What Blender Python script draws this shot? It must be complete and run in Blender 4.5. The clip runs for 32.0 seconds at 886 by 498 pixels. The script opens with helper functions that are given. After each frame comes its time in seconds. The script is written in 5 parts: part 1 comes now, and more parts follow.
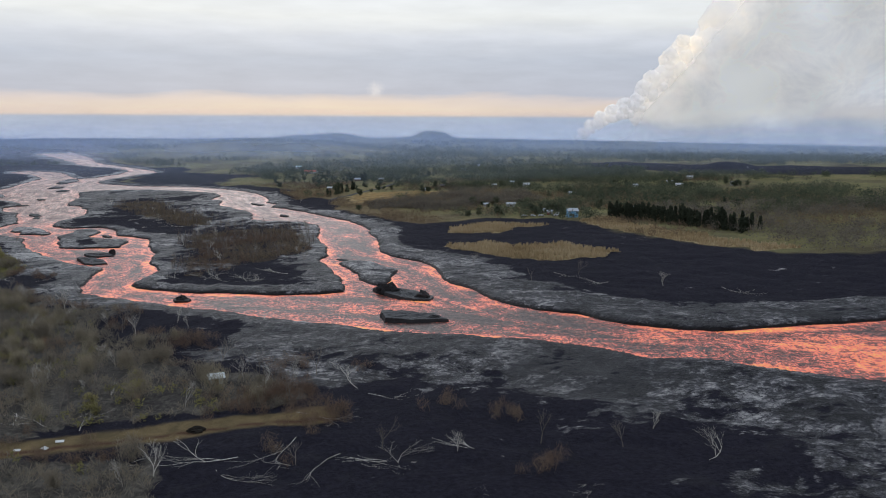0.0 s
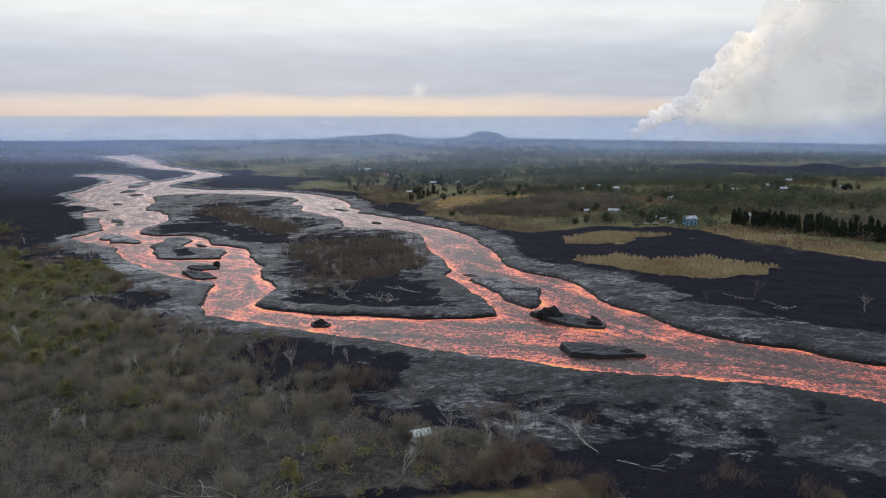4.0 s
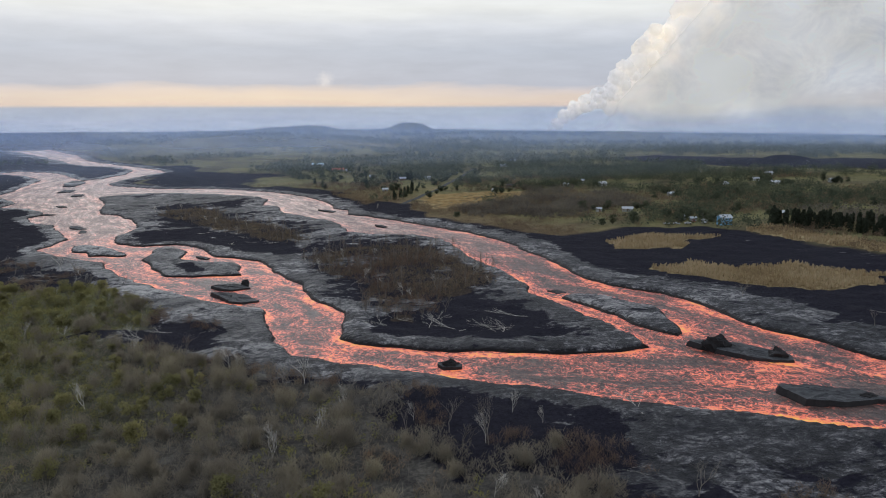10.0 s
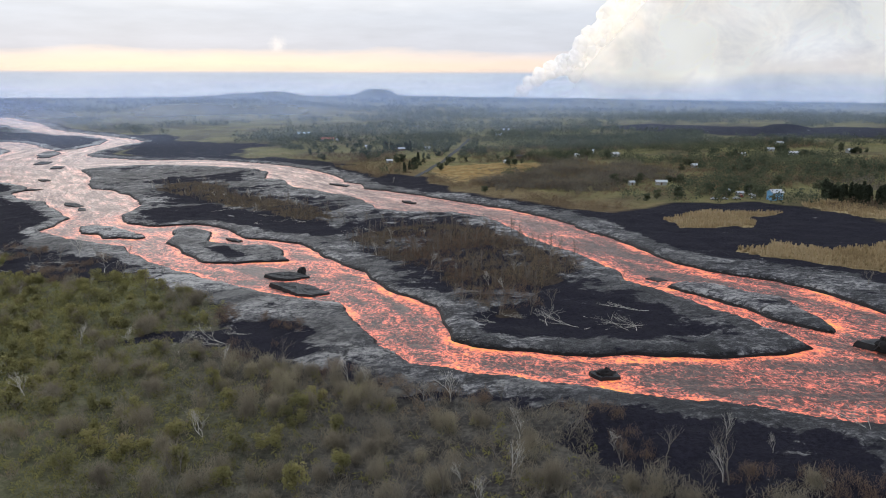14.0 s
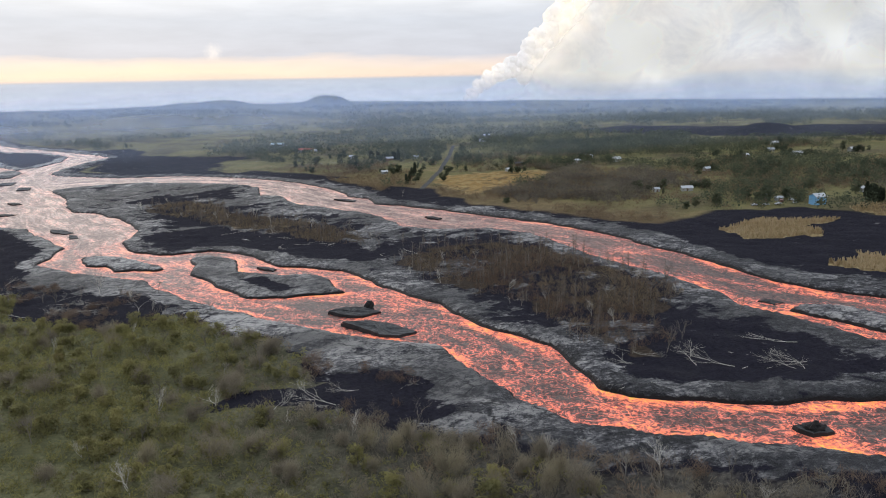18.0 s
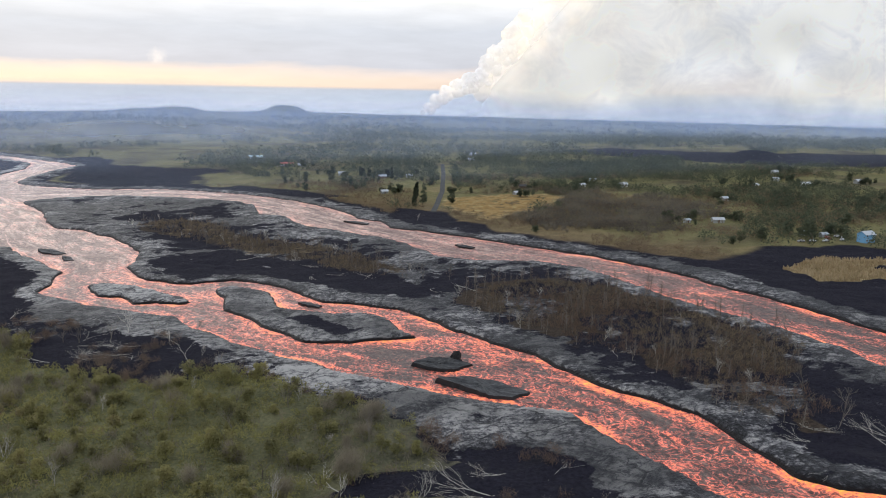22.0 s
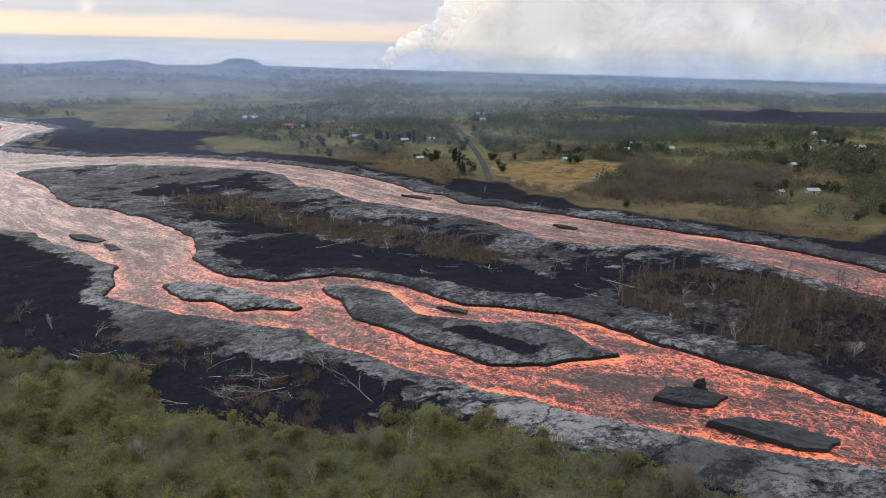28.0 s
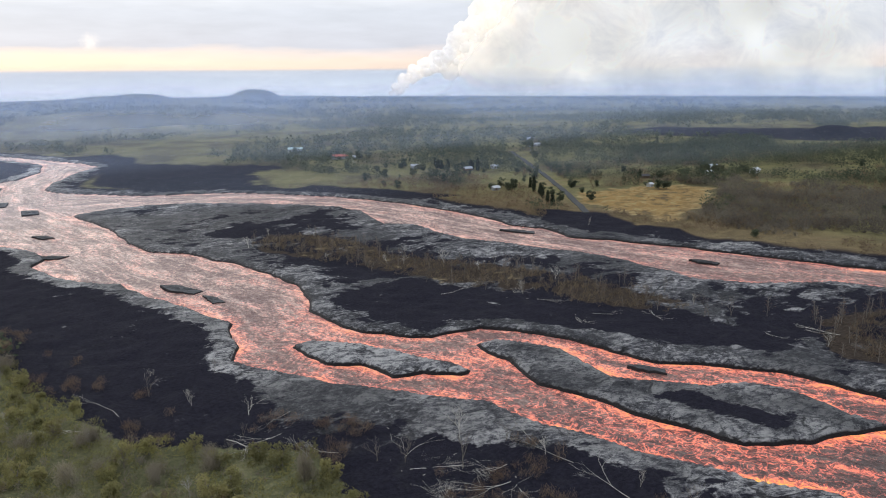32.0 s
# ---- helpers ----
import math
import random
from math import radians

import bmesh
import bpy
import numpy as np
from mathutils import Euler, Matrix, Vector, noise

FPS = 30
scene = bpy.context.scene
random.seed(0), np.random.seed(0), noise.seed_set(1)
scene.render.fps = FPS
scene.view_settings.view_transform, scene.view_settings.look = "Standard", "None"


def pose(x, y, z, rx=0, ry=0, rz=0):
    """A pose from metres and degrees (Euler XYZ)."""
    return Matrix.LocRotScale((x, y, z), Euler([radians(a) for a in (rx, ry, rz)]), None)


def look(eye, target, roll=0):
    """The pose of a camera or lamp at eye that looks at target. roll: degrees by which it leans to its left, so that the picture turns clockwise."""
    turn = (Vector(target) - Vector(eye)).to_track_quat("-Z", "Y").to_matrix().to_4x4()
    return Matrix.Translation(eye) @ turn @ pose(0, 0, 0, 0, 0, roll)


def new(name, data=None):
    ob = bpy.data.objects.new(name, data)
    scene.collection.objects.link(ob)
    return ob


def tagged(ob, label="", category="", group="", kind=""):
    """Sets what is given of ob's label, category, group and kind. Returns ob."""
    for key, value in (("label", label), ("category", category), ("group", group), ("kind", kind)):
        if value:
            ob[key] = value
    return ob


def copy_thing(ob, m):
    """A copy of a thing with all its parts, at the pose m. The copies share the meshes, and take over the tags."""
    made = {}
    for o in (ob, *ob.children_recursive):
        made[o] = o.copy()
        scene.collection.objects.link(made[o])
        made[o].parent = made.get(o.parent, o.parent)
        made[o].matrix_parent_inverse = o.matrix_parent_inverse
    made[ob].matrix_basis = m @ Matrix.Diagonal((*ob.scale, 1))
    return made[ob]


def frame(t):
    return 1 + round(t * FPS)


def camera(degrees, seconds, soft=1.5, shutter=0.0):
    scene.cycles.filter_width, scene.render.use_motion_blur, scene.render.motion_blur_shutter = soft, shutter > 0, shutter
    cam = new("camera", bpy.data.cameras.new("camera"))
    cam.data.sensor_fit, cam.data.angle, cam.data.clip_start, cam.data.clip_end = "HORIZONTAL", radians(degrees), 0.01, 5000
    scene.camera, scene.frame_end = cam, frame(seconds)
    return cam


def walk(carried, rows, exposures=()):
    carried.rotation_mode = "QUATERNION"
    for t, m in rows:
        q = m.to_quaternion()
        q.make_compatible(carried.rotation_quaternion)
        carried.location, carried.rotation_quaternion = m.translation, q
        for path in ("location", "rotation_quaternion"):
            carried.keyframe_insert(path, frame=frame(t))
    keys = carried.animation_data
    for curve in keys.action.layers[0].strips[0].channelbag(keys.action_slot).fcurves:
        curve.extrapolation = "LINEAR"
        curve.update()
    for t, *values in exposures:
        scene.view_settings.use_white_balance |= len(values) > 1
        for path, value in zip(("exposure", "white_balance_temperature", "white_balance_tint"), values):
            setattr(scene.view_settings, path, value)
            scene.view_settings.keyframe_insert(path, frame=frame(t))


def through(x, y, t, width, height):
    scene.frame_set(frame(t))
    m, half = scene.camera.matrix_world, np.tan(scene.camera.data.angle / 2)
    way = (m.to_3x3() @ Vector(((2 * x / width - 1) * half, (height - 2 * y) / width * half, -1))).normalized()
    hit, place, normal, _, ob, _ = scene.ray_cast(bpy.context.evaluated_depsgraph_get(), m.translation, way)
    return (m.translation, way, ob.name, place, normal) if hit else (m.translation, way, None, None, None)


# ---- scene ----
cam = camera(57.3, 32.0, soft=1.05)
# seconds, eye x y z, turn rx ry rz
PATH = [
    (0, -1.07, -0.51, 62.76, 80.72, -0.323, -0.326),
    (0.5, -7.11, 4.41, 62.53, 80.498, 0.158, 0.043),
    (1, -12.41, 8.93, 62.48, 80.304, 0.064, 0.775),
    (1.5, -17.64, 14.26, 62.58, 80.296, -0.018, 1.257),
    (2, -23.06, 18.54, 62.93, 80.142, -0.185, 1.045),
    (2.5, -28.53, 22.34, 63.06, 80.529, -0.311, 1.227),
    (3, -33.75, 26.48, 63.27, 80.137, -0.696, 2.118),
    (3.5, -39.52, 30.69, 63.41, 80.331, 0.004, 2.787),
    (5.5, -63.69, 46.81, 64.79, 81.671, -0.441, 1.646),
    (6, -69.47, 50.47, 64.99, 81.56, -0.985, 1.792),
    (6.5, -75.59, 55, 64.89, 81.046, -1.221, 1.62),
    (7, -81.79, 58.73, 65.45, 80.386, -1.209, 0.793),
    (7.5, -87.99, 62.71, 65.45, 80.637, -0.838, -0.937),
    (8, -94.24, 67.07, 65.66, 81.139, -0.56, -1.308),
    (8.5, -100.61, 71.25, 65.6, 81.513, -0.594, -1.993),
    (9, -107.11, 75.59, 65.73, 80.742, -0.544, -2.83),
    (9.5, -113.14, 78.88, 66.13, 80.341, -0.126, -3.061),
    (10, -119.1, 83.76, 65.87, 80.045, 0.035, -3.758),
    (10.5, -125.09, 88.55, 65.82, 79.64, 0.388, -3),
    (11, -131.17, 93.01, 66.1, 78.528, -0.221, -4.453),
    (11.5, -137.43, 97.57, 66.43, 78.154, -0.765, -5.819),
    (12, -143.62, 102.53, 66.47, 77.87, -0.645, -5.805),
    (12.5, -148.99, 106.54, 66.43, 77.642, -0.734, -6.098),
    (13, -155, 111.68, 66.5, 77.717, -0.595, -5.769),
    (13.5, -161.13, 116.74, 66.67, 77.713, -0.403, -6.185),
    (14, -167.52, 121.52, 66.8, 77.729, -0.202, -6.874),
    (14.5, -173.32, 126.46, 66.87, 77.371, 0.016, -7.597),
    (16.5, -197.15, 145.9, 67.99, 77.22, 1.877, -9.124),
    (17, -202.99, 151.53, 68.4, 77.488, 1.756, -9.839),
    (17.5, -208.74, 157.62, 68.63, 77.594, 1.132, -10.894),
    (18, -214.05, 163.25, 68.91, 77.97, 0.946, -11.043),
    (18.5, -219.27, 168.62, 69.18, 78.43, 0.805, -11.432),
    (19, -224.47, 174.39, 69.4, 78.891, 0.026, -12.583),
    (19.5, -229.58, 179.94, 69.67, 79.411, -0.423, -13.383),
    (20, -234.98, 185.8, 70.04, 79.548, -0.743, -13.211),
    (20.5, -240.29, 191.46, 70.56, 79.502, -0.61, -13.538),
    (21, -245.62, 197.44, 70.69, 79.442, -0.596, -13.995),
    (21.5, -250.61, 203.83, 71.07, 79.278, -0.932, -14.523),
    (22, -257.1, 209.31, 71.64, 78.919, -1.11, -14.629),
    (22.5, -261.5, 215.32, 72, 78.742, -0.952, -14.469),
    (23, -267.11, 221.61, 71.82, 78.484, -1.012, -15.015),
    (23.5, -272.36, 227.57, 72.17, 78.324, -1.202, -15.129),
    (24, -277.32, 233.96, 72.34, 78.092, -1.376, -15.085),
    (24.5, -282.73, 239.52, 72.9, 77.945, -1.575, -15.659),
    (25, -287.76, 245.8, 73.34, 77.982, -1.445, -15.624),
    (25.5, -292.57, 252.42, 73.67, 78.225, -1.589, -15.922),
    (27.5, -313.93, 279.62, 73.39, 76.554, -1.219, -17.634),
    (28, -319.02, 286.15, 73.12, 75.793, -1.302, -18.584),
    (28.5, -324.12, 293.06, 73.33, 75.967, -1.017, -19.434),
    (29, -328.83, 299.97, 72.68, 76.65, -1.177, -19.741),
    (29.5, -334.88, 306.97, 72.8, 77.317, -1.508, -19.602),
    (30, -339.36, 314, 72.51, 77.769, -1.521, -19.03),
    (30.5, -345.07, 320.72, 72.44, 77.879, -1.551, -19.493),
    (31, -350.18, 327.83, 72.46, 77.855, -0.853, -19.292),
    (31.5, -355.47, 334.53, 72.23, 77.625, -0.041, -18.388),
    (32, -360.3, 341.64, 71.79, 77.49, 0.319, -18.545),
]
EXPOSURES = [(0.0, -0.38, 5900, 9), (6.0, -0.33, 5900, 9), (9.0, -0.38, 5950, 9), (11.0, -0.32, 6050, 9), (12.0, -0.08, 6150, 9), (13.0, 0.08, 6150, 9), (14.5, 0.08, 6150, 9), (18.0, 0.03, 6200, 9), (25.0, 0.06, 6200, 9), (28.0, -0.03, 6200, 9), (29.5, 0.0, 6200, 9), (31.5, 0.14, 6150, 9), (32.0, 0.14, 6150, 9)]
walk(cam, [(r[0], pose(*r[1:])) for r in PATH], EXPOSURES)


# ---- small node helpers ----
def tree_of(mat):
    mat.use_nodes = True
    nt = mat.node_tree
    nt.nodes.clear()
    return nt


def nd(nt, kind, **inputs):
    n = nt.nodes.new(kind)
    for key, value in inputs.items():
        n.inputs[key.replace("_", " ")].default_value = value
    return n


def ln(nt, a, b):
    nt.links.new(a, b)


def math_node(nt, op, a, b=None, clamp=False):
    n = nt.nodes.new("ShaderNodeMath")
    n.operation, n.use_clamp = op, clamp
    for i, v in enumerate((a, b)):
        if v is None:
            continue
        if isinstance(v, (int, float)):
            n.inputs[i].default_value = v
        else:
            ln(nt, v, n.inputs[i])
    return n.outputs[0]


def ramp(nt, fac, stops):
    n = nt.nodes.new("ShaderNodeValToRGB")
    el = n.color_ramp.elements
    while len(el) < len(stops):
        el.new(0.5)
    for e, (p, c) in zip(el, stops):
        e.position = p
        e.color = (c, c, c, 1) if isinstance(c, (int, float)) else (*c, 1)
    ln(nt, fac, n.inputs[0])
    return n.outputs[0]


def mix(nt, fac, a, b, blend="MIX"):
    n = nt.nodes.new("ShaderNodeMix")
    n.data_type, n.blend_type = "RGBA", blend
    for sock, v in ((n.inputs[0], fac), (n.inputs[6], a), (n.inputs[7], b)):
        if isinstance(v, (int, float)):
            sock.default_value = v if sock == n.inputs[0] else (v, v, v, 1)
        elif isinstance(v, tuple):
            sock.default_value = (*v, 1)
        else:
            ln(nt, v, sock)
    return n.outputs[2]


def noise_tex(nt, vec, scale, detail=4.0, rough=0.55, distort=0.0):
    n = nd(nt, "ShaderNodeTexNoise", Scale=scale, Detail=detail, Roughness=rough, Distortion=distort)
    if vec is not None:
        ln(nt, vec, n.inputs["Vector"])
    return n.outputs["Fac"]


def mapped(nt, vec, scale=(1, 1, 1), rot=(0, 0, 0)):
    n = nd(nt, "ShaderNodeMapping")
    n.inputs["Scale"].default_value, n.inputs["Rotation"].default_value = scale, rot
    ln(nt, vec, n.inputs["Vector"])
    return n.outputs[0]


def attr(nt, name):
    n = nt.nodes.new("ShaderNodeAttribute")
    n.attribute_name = name
    return n.outputs["Fac"]


def position(nt):
    return nt.nodes.new("ShaderNodeNewGeometry").outputs["Position"]


def principled(nt, colour, rough=0.8, bump=None, bump_strength=0.5, bump_distance=0.3, spec=0.5, metal=0.0):
    p = nd(nt, "ShaderNodeBsdfPrincipled", Metallic=metal)
    p.inputs["Specular IOR Level"].default_value = spec
    out = nt.nodes.new("ShaderNodeOutputMaterial")
    if isinstance(colour, tuple):
        p.inputs["Base Color"].default_value = (*colour, 1)
    else:
        ln(nt, colour, p.inputs["Base Color"])
    if isinstance(rough, (int, float)):
        p.inputs["Roughness"].default_value = rough
    else:
        ln(nt, rough, p.inputs["Roughness"])
    if bump is not None:
        b = nd(nt, "ShaderNodeBump", Strength=bump_strength, Distance=bump_distance)
        ln(nt, bump, b.inputs["Height"])
        ln(nt, b.outputs[0], p.inputs["Normal"])
    ln(nt, p.outputs[0], out.inputs[0])
    return p


# ---- sky and sun ----
SUN_AZ, SUN_EL = radians(-14), radians(24)  # from the y axis, towards x
world = bpy.data.worlds.new("sky")
scene.world = world
world.use_nodes = True
wt = world.node_tree
wt.nodes.clear()
sky = nd(wt, "ShaderNodeTexSky")
sky.sky_type, sky.sun_disc = "NISHITA", False
sky.sun_elevation, sky.sun_rotation = SUN_EL, SUN_AZ
wdir = wt.nodes.new("ShaderNodeTexCoord").outputs["Generated"]
sep = wt.nodes.new("ShaderNodeSeparateXYZ")
ln(wt, wdir, sep.inputs[0])
el = sep.outputs["Z"]
# soft uneven cloud bases: the height at which each layer begins wavers
wav = noise_tex(wt, mapped(wt, wdir, (5, 5, 26)), 1.6, 5, 0.55)
wav2 = noise_tex(wt, mapped(wt, wdir, (6, 6, 34)), 2.0, 5, 0.55)
el2 = math_node(wt, "ADD", el, math_node(wt, "MULTIPLY", math_node(wt, "SUBTRACT", wav, 0.5), 0.022))
# cloud sheet over the horizon
cloud = ramp(wt, math_node(wt, "MULTIPLY", el2, 4.0), [
    (0.0, (0.95, 0.76, 0.64)), (0.035, (1.0, 0.82, 0.69)), (0.075, (0.92, 0.80, 0.76)), (0.11, (0.69, 0.69, 0.745)), (0.27, (0.74, 0.75, 0.80)),
    (0.37, (0.96, 0.94, 0.94)), (0.46, (1.18, 1.13, 1.03)), (0.60, (1.2, 1.17, 1.12)), (0.80, (1.1, 1.13, 1.18)), (1.0, (1.0, 1.06, 1.16))])
streak = ramp(wt, wav2, [(0.3, 0.94), (0.7, 1.05)])
cloud = mix(wt, 1.0, cloud, streak, "MULTIPLY")
# the glow over the horizon is strongest round one bearing
sx = sep.outputs["X"]
glow_x = math_node(wt, "SUBTRACT", 1.0, math_node(wt, "ABSOLUTE", math_node(wt, "MULTIPLY", math_node(wt, "ADD", sx, 0.16), 2.2)), True)
glow_z = ramp(wt, math_node(wt, "MULTIPLY", el2, 4.0), [(0.0, 1.0), (0.07, 0.8), (0.11, 0.0)])
cloud = mix(wt, math_node(wt, "MULTIPLY", math_node(wt, "MULTIPLY", glow_x, glow_z), 0.6), cloud, (1.25, 0.97, 0.66))
# one small white puff far out
puff_d = nd(wt, "ShaderNodeVectorMath")
puff_d.operation = "DISTANCE"
ln(wt, wdir, puff_d.inputs[0])
puff_d.inputs[1].default_value = (-0.0757, 0.9966, 0.0308)
puff_n = math_node(wt, "ADD", puff_d.outputs["Value"], math_node(wt, "MULTIPLY", math_node(wt, "SUBTRACT", noise_tex(wt, wdir, 150, 4), 0.5), 0.012))
cloud = mix(wt, ramp(wt, puff_n, [(0.002, 0.6), (0.010, 0.0)]), cloud, (1.15, 1.04, 0.95))
# open sea under the horizon
sea_far = ramp(wt, math_node(wt, "MULTIPLY", el, -12.0), [(0.0, (0.58, 0.63, 0.71)), (0.12, (0.68, 0.73, 0.80)), (0.25, (0.86, 0.89, 0.93)), (0.38, (0.94, 0.96, 0.99)), (1.0, (0.30, 0.36, 0.44))])
sea_far = mix(wt, 1.0, sea_far, ramp(wt, noise_tex(wt, mapped(wt, wdir, (3, 3, 160)), 2.0, 3), [(0.35, 0.95), (0.65, 1.04)]), "MULTIPLY")
horizon = ramp(wt, math_node(wt, "ADD", math_node(wt, "MULTIPLY", el, 300.0), 0.5), [(0.0, 0.0), (1.0, 1.0)])
distance_col = mix(wt, horizon, sea_far, cloud)
bg_sky = nd(wt, "ShaderNodeBackground", Strength=0.06)
ln(wt, sky.outputs[0], bg_sky.inputs[0])
bg_cloud = nd(wt, "ShaderNodeBackground", Strength=1.0)
ln(wt, distance_col, bg_cloud.inputs[0])
mixed = nd(wt, "ShaderNodeMixShader", Fac=0.92)
ln(wt, bg_sky.outputs[0], mixed.inputs[1])
ln(wt, bg_cloud.outputs[0], mixed.inputs[2])
ln(wt, mixed.outputs[0], nd(wt, "ShaderNodeOutputWorld").inputs[0])

sun_data = bpy.data.lights.new("sun", "SUN")
sun_data.energy, sun_data.angle, sun_data.color = 0.75, radians(22), (1.0, 0.93, 0.84)
sun = new("sun", sun_data)
sun.matrix_world = look((0, 0, 0), (-math.sin(SUN_AZ) * math.cos(SUN_EL), -math.cos(SUN_AZ) * math.cos(SUN_EL), -math.sin(SUN_EL)))
sun.location = (0, 0, 900)


# ---- plan noise, outlines ----
def vnoise(x, y, size, seed=0):
    """Smooth noise over the plan, 0 to 1, with cells of that many metres."""
    x, y = np.asarray(x, float) / size + 37.3 * seed, np.asarray(y, float) / size - 11.7 * seed
    xi, yi = np.floor(x), np.floor(y)
    u, v = x - xi, y - yi
    u, v = u * u * (3 - 2 * u), v * v * (3 - 2 * v)

    def h(a, b):
        s = np.sin(a * 127.1 + b * 311.7 + seed * 74.7) * 43758.5453
        return s - np.floor(s)
    return (h(xi, yi) * (1 - u) + h(xi + 1, yi) * u) * (1 - v) + (h(xi, yi + 1) * (1 - u) + h(xi + 1, yi + 1) * u) * v


def fbm(x, y, size, seed=0, octaves=4, gain=0.5):
    total, amp, norm = 0, 1.0, 0.0
    for i in range(octaves):
        total = total + amp * vnoise(x, y, size / 2 ** i, seed + i * 5)
        norm, amp = norm + amp, amp * gain
    return total / norm


def inside_depth(px, py, poly):
    """Signed distance to a closed outline: positive inside."""
    px, py = np.asarray(px, float), np.asarray(py, float)
    best, odd = np.full(px.shape, 1e12), np.zeros(px.shape, bool)
    n = len(poly)
    for i in range(n):
        (ax, ay), (bx, by) = poly[i], poly[(i + 1) % n]
        dx, dy = bx - ax, by - ay
        k = np.clip(((px - ax) * dx + (py - ay) * dy) / (dx * dx + dy * dy + 1e-9), 0, 1)
        best = np.minimum(best, (px - ax - k * dx) ** 2 + (py - ay - k * dy) ** 2)
        if ay != by:
            odd ^= ((ay > py) != (by > py)) & (px < (bx - ax) * (py - ay) / (by - ay) + ax)
    return np.where(odd, 1, -1) * np.sqrt(best)


BANK_SOUTH = [(-900, 1830), (-760, 1640), (-690, 1540), (-640, 1450), (-590, 1388), (-540, 1352), (-492, 1297), (-485, 1235), (-500, 1190), (-519, 1171), (-545, 1205), (-567, 1240),
              (-590, 1275), (-625, 1300), (-669, 1318), (-684, 1292), (-660, 1275), (-624, 1250), (-580, 1190), (-574, 1139), (-562, 1070), (-562, 1022), (-505, 946), (-507, 912), (-462, 882), (-440, 850), (-430, 825), (-436, 808), (-418, 776), (-405, 757), (-388, 744),
              (-376, 717), (-357, 684), (-343, 655), (-343, 637), (-341, 625), (-345, 610), (-335, 595), (-316, 575), (-297, 556), (-280, 543), (-275, 527), (-264, 513),
              (-254, 493), (-241, 475), (-224, 454), (-209, 438), (-196, 424), (-180, 408), (-170, 402), (-165, 380), (-159, 350), (-150, 333), (-138, 323), (-116, 310),
              (-91, 296), (-71, 282), (-44, 266), (-18, 250)]
BANK_SOUTH_EAST = [(7, 243), (29, 233), (51, 219), (57, 211), (73, 207), (92, 194), (120, 178), (200, 140), (300, 90), (420, 200)]
BANK_NORTH = [(330, 225), (260, 238), (180, 247), (139, 248), (100, 244), (83, 241), (66, 248), (56, 257), (47, 270), (34, 278), (25, 288), (19, 299), (14, 317), (3, 336), (-2, 372),
              (-9, 396), (-26, 418), (-32, 436), (-35, 460), (-40, 497), (-45, 525), (-50, 556), (-66, 598), (-89, 640), (-110, 675), (-125, 703), (-153, 738), (-155, 768),
              (-168, 787), (-172, 820), (-183, 852), (-203, 902), (-240, 954), (-278, 990), (-320, 1022), (-386, 1040), (-455, 1090), (-467, 1115), (-464, 1150), (-452, 1205),
              (-432, 1251), (-456, 1292), (-500, 1342), (-557, 1411), (-608, 1475), (-650, 1542), (-700, 1650), (-830, 1850)]
ISLE_SOUTH = [(-430, 972), (-413, 930), (-402, 905), (-396, 880), (-388, 848), (-376, 818), (-358, 804), (-337, 770), (-318, 730), (-309, 700), (-310, 672), (-312, 660), (-308, 643),
              (-298, 622), (-277, 605), (-265, 608), (-257, 609), (-240, 591), (-230, 572), (-220, 550), (-205, 538), (-192, 528), (-184, 505), (-172, 477), (-161, 453),
              (-154, 420), (-146, 406), (-137, 390), (-137, 379), (-137, 352), (-132, 345), (-120, 338), (-110, 333), (-100, 329), (-86, 325), (-68, 320), (-50, 319), (-40, 322)]
ISLE_NORTH = [(-39, 331), (-42, 350), (-49, 367), (-56, 396), (-62, 408), (-60, 425), (-66, 465), (-78, 510), (-82, 545), (-86, 575), (-103, 600), (-130, 612), (-146, 628),
              (-153, 658), (-160, 690), (-190, 738), (-206, 760), (-215, 790), (-218, 815), (-236, 832), (-238, 885), (-250, 910), (-265, 926), (-304, 957), (-344, 980),
              (-382, 990), (-405, 985)]
ISLE_MID = [(-266, 592), (-257, 594), (-249, 586), (-242, 573), (-239, 556), (-239, 545), (-233, 538), (-223, 532), (-206, 523), (-198, 511), (-197, 495), (-193, 486), (-204, 485),
            (-219, 486), (-233, 493), (-243, 508), (-248, 527), (-255, 540), (-262, 550), (-261, 572)]
ISLE_LONG = [(-325, 618), (-318, 621), (-308, 613), (-292, 598), (-279, 577), (-275, 567), (-279, 564), (-289, 573), (-300, 574), (-301, 582), (-306, 587), (-316, 592), (-322, 608)]
ISLE_EAST = [(-51, 399), (-43, 403), (-33, 396), (-25, 383), (-20, 372), (-21, 357), (-22, 338), (-25, 333), (-35, 349), (-38, 364), (-44, 381)]
ISLE_FAR = [(-527, 1126), (-532, 1160), (-519, 1168), (-504, 1144), (-503, 1100)]
FLOW_WEST = [(-760, 1680), (-590, 1430), (-465, 1270), (-490, 1140), (-470, 1020), (-400, 860), (-370, 770), (-330, 680), (-325, 640), (-290, 575), (-250, 510), (-210, 470), (-170, 430), (-150, 390), (-148, 350),
             (-120, 327), (-60, 300), (0, 265), (60, 230), (160, 210), (330, 160)]
FLOW_NORTH = [(-440, 1030), (-380, 1015), (-300, 985), (-240, 930), (-200, 850), (-180, 780), (-140, 690), (-100, 625), (-65, 560), (-50, 480), (-40, 430), (-10, 370), (10, 310),
              (30, 270), (60, 240), (160, 225)]
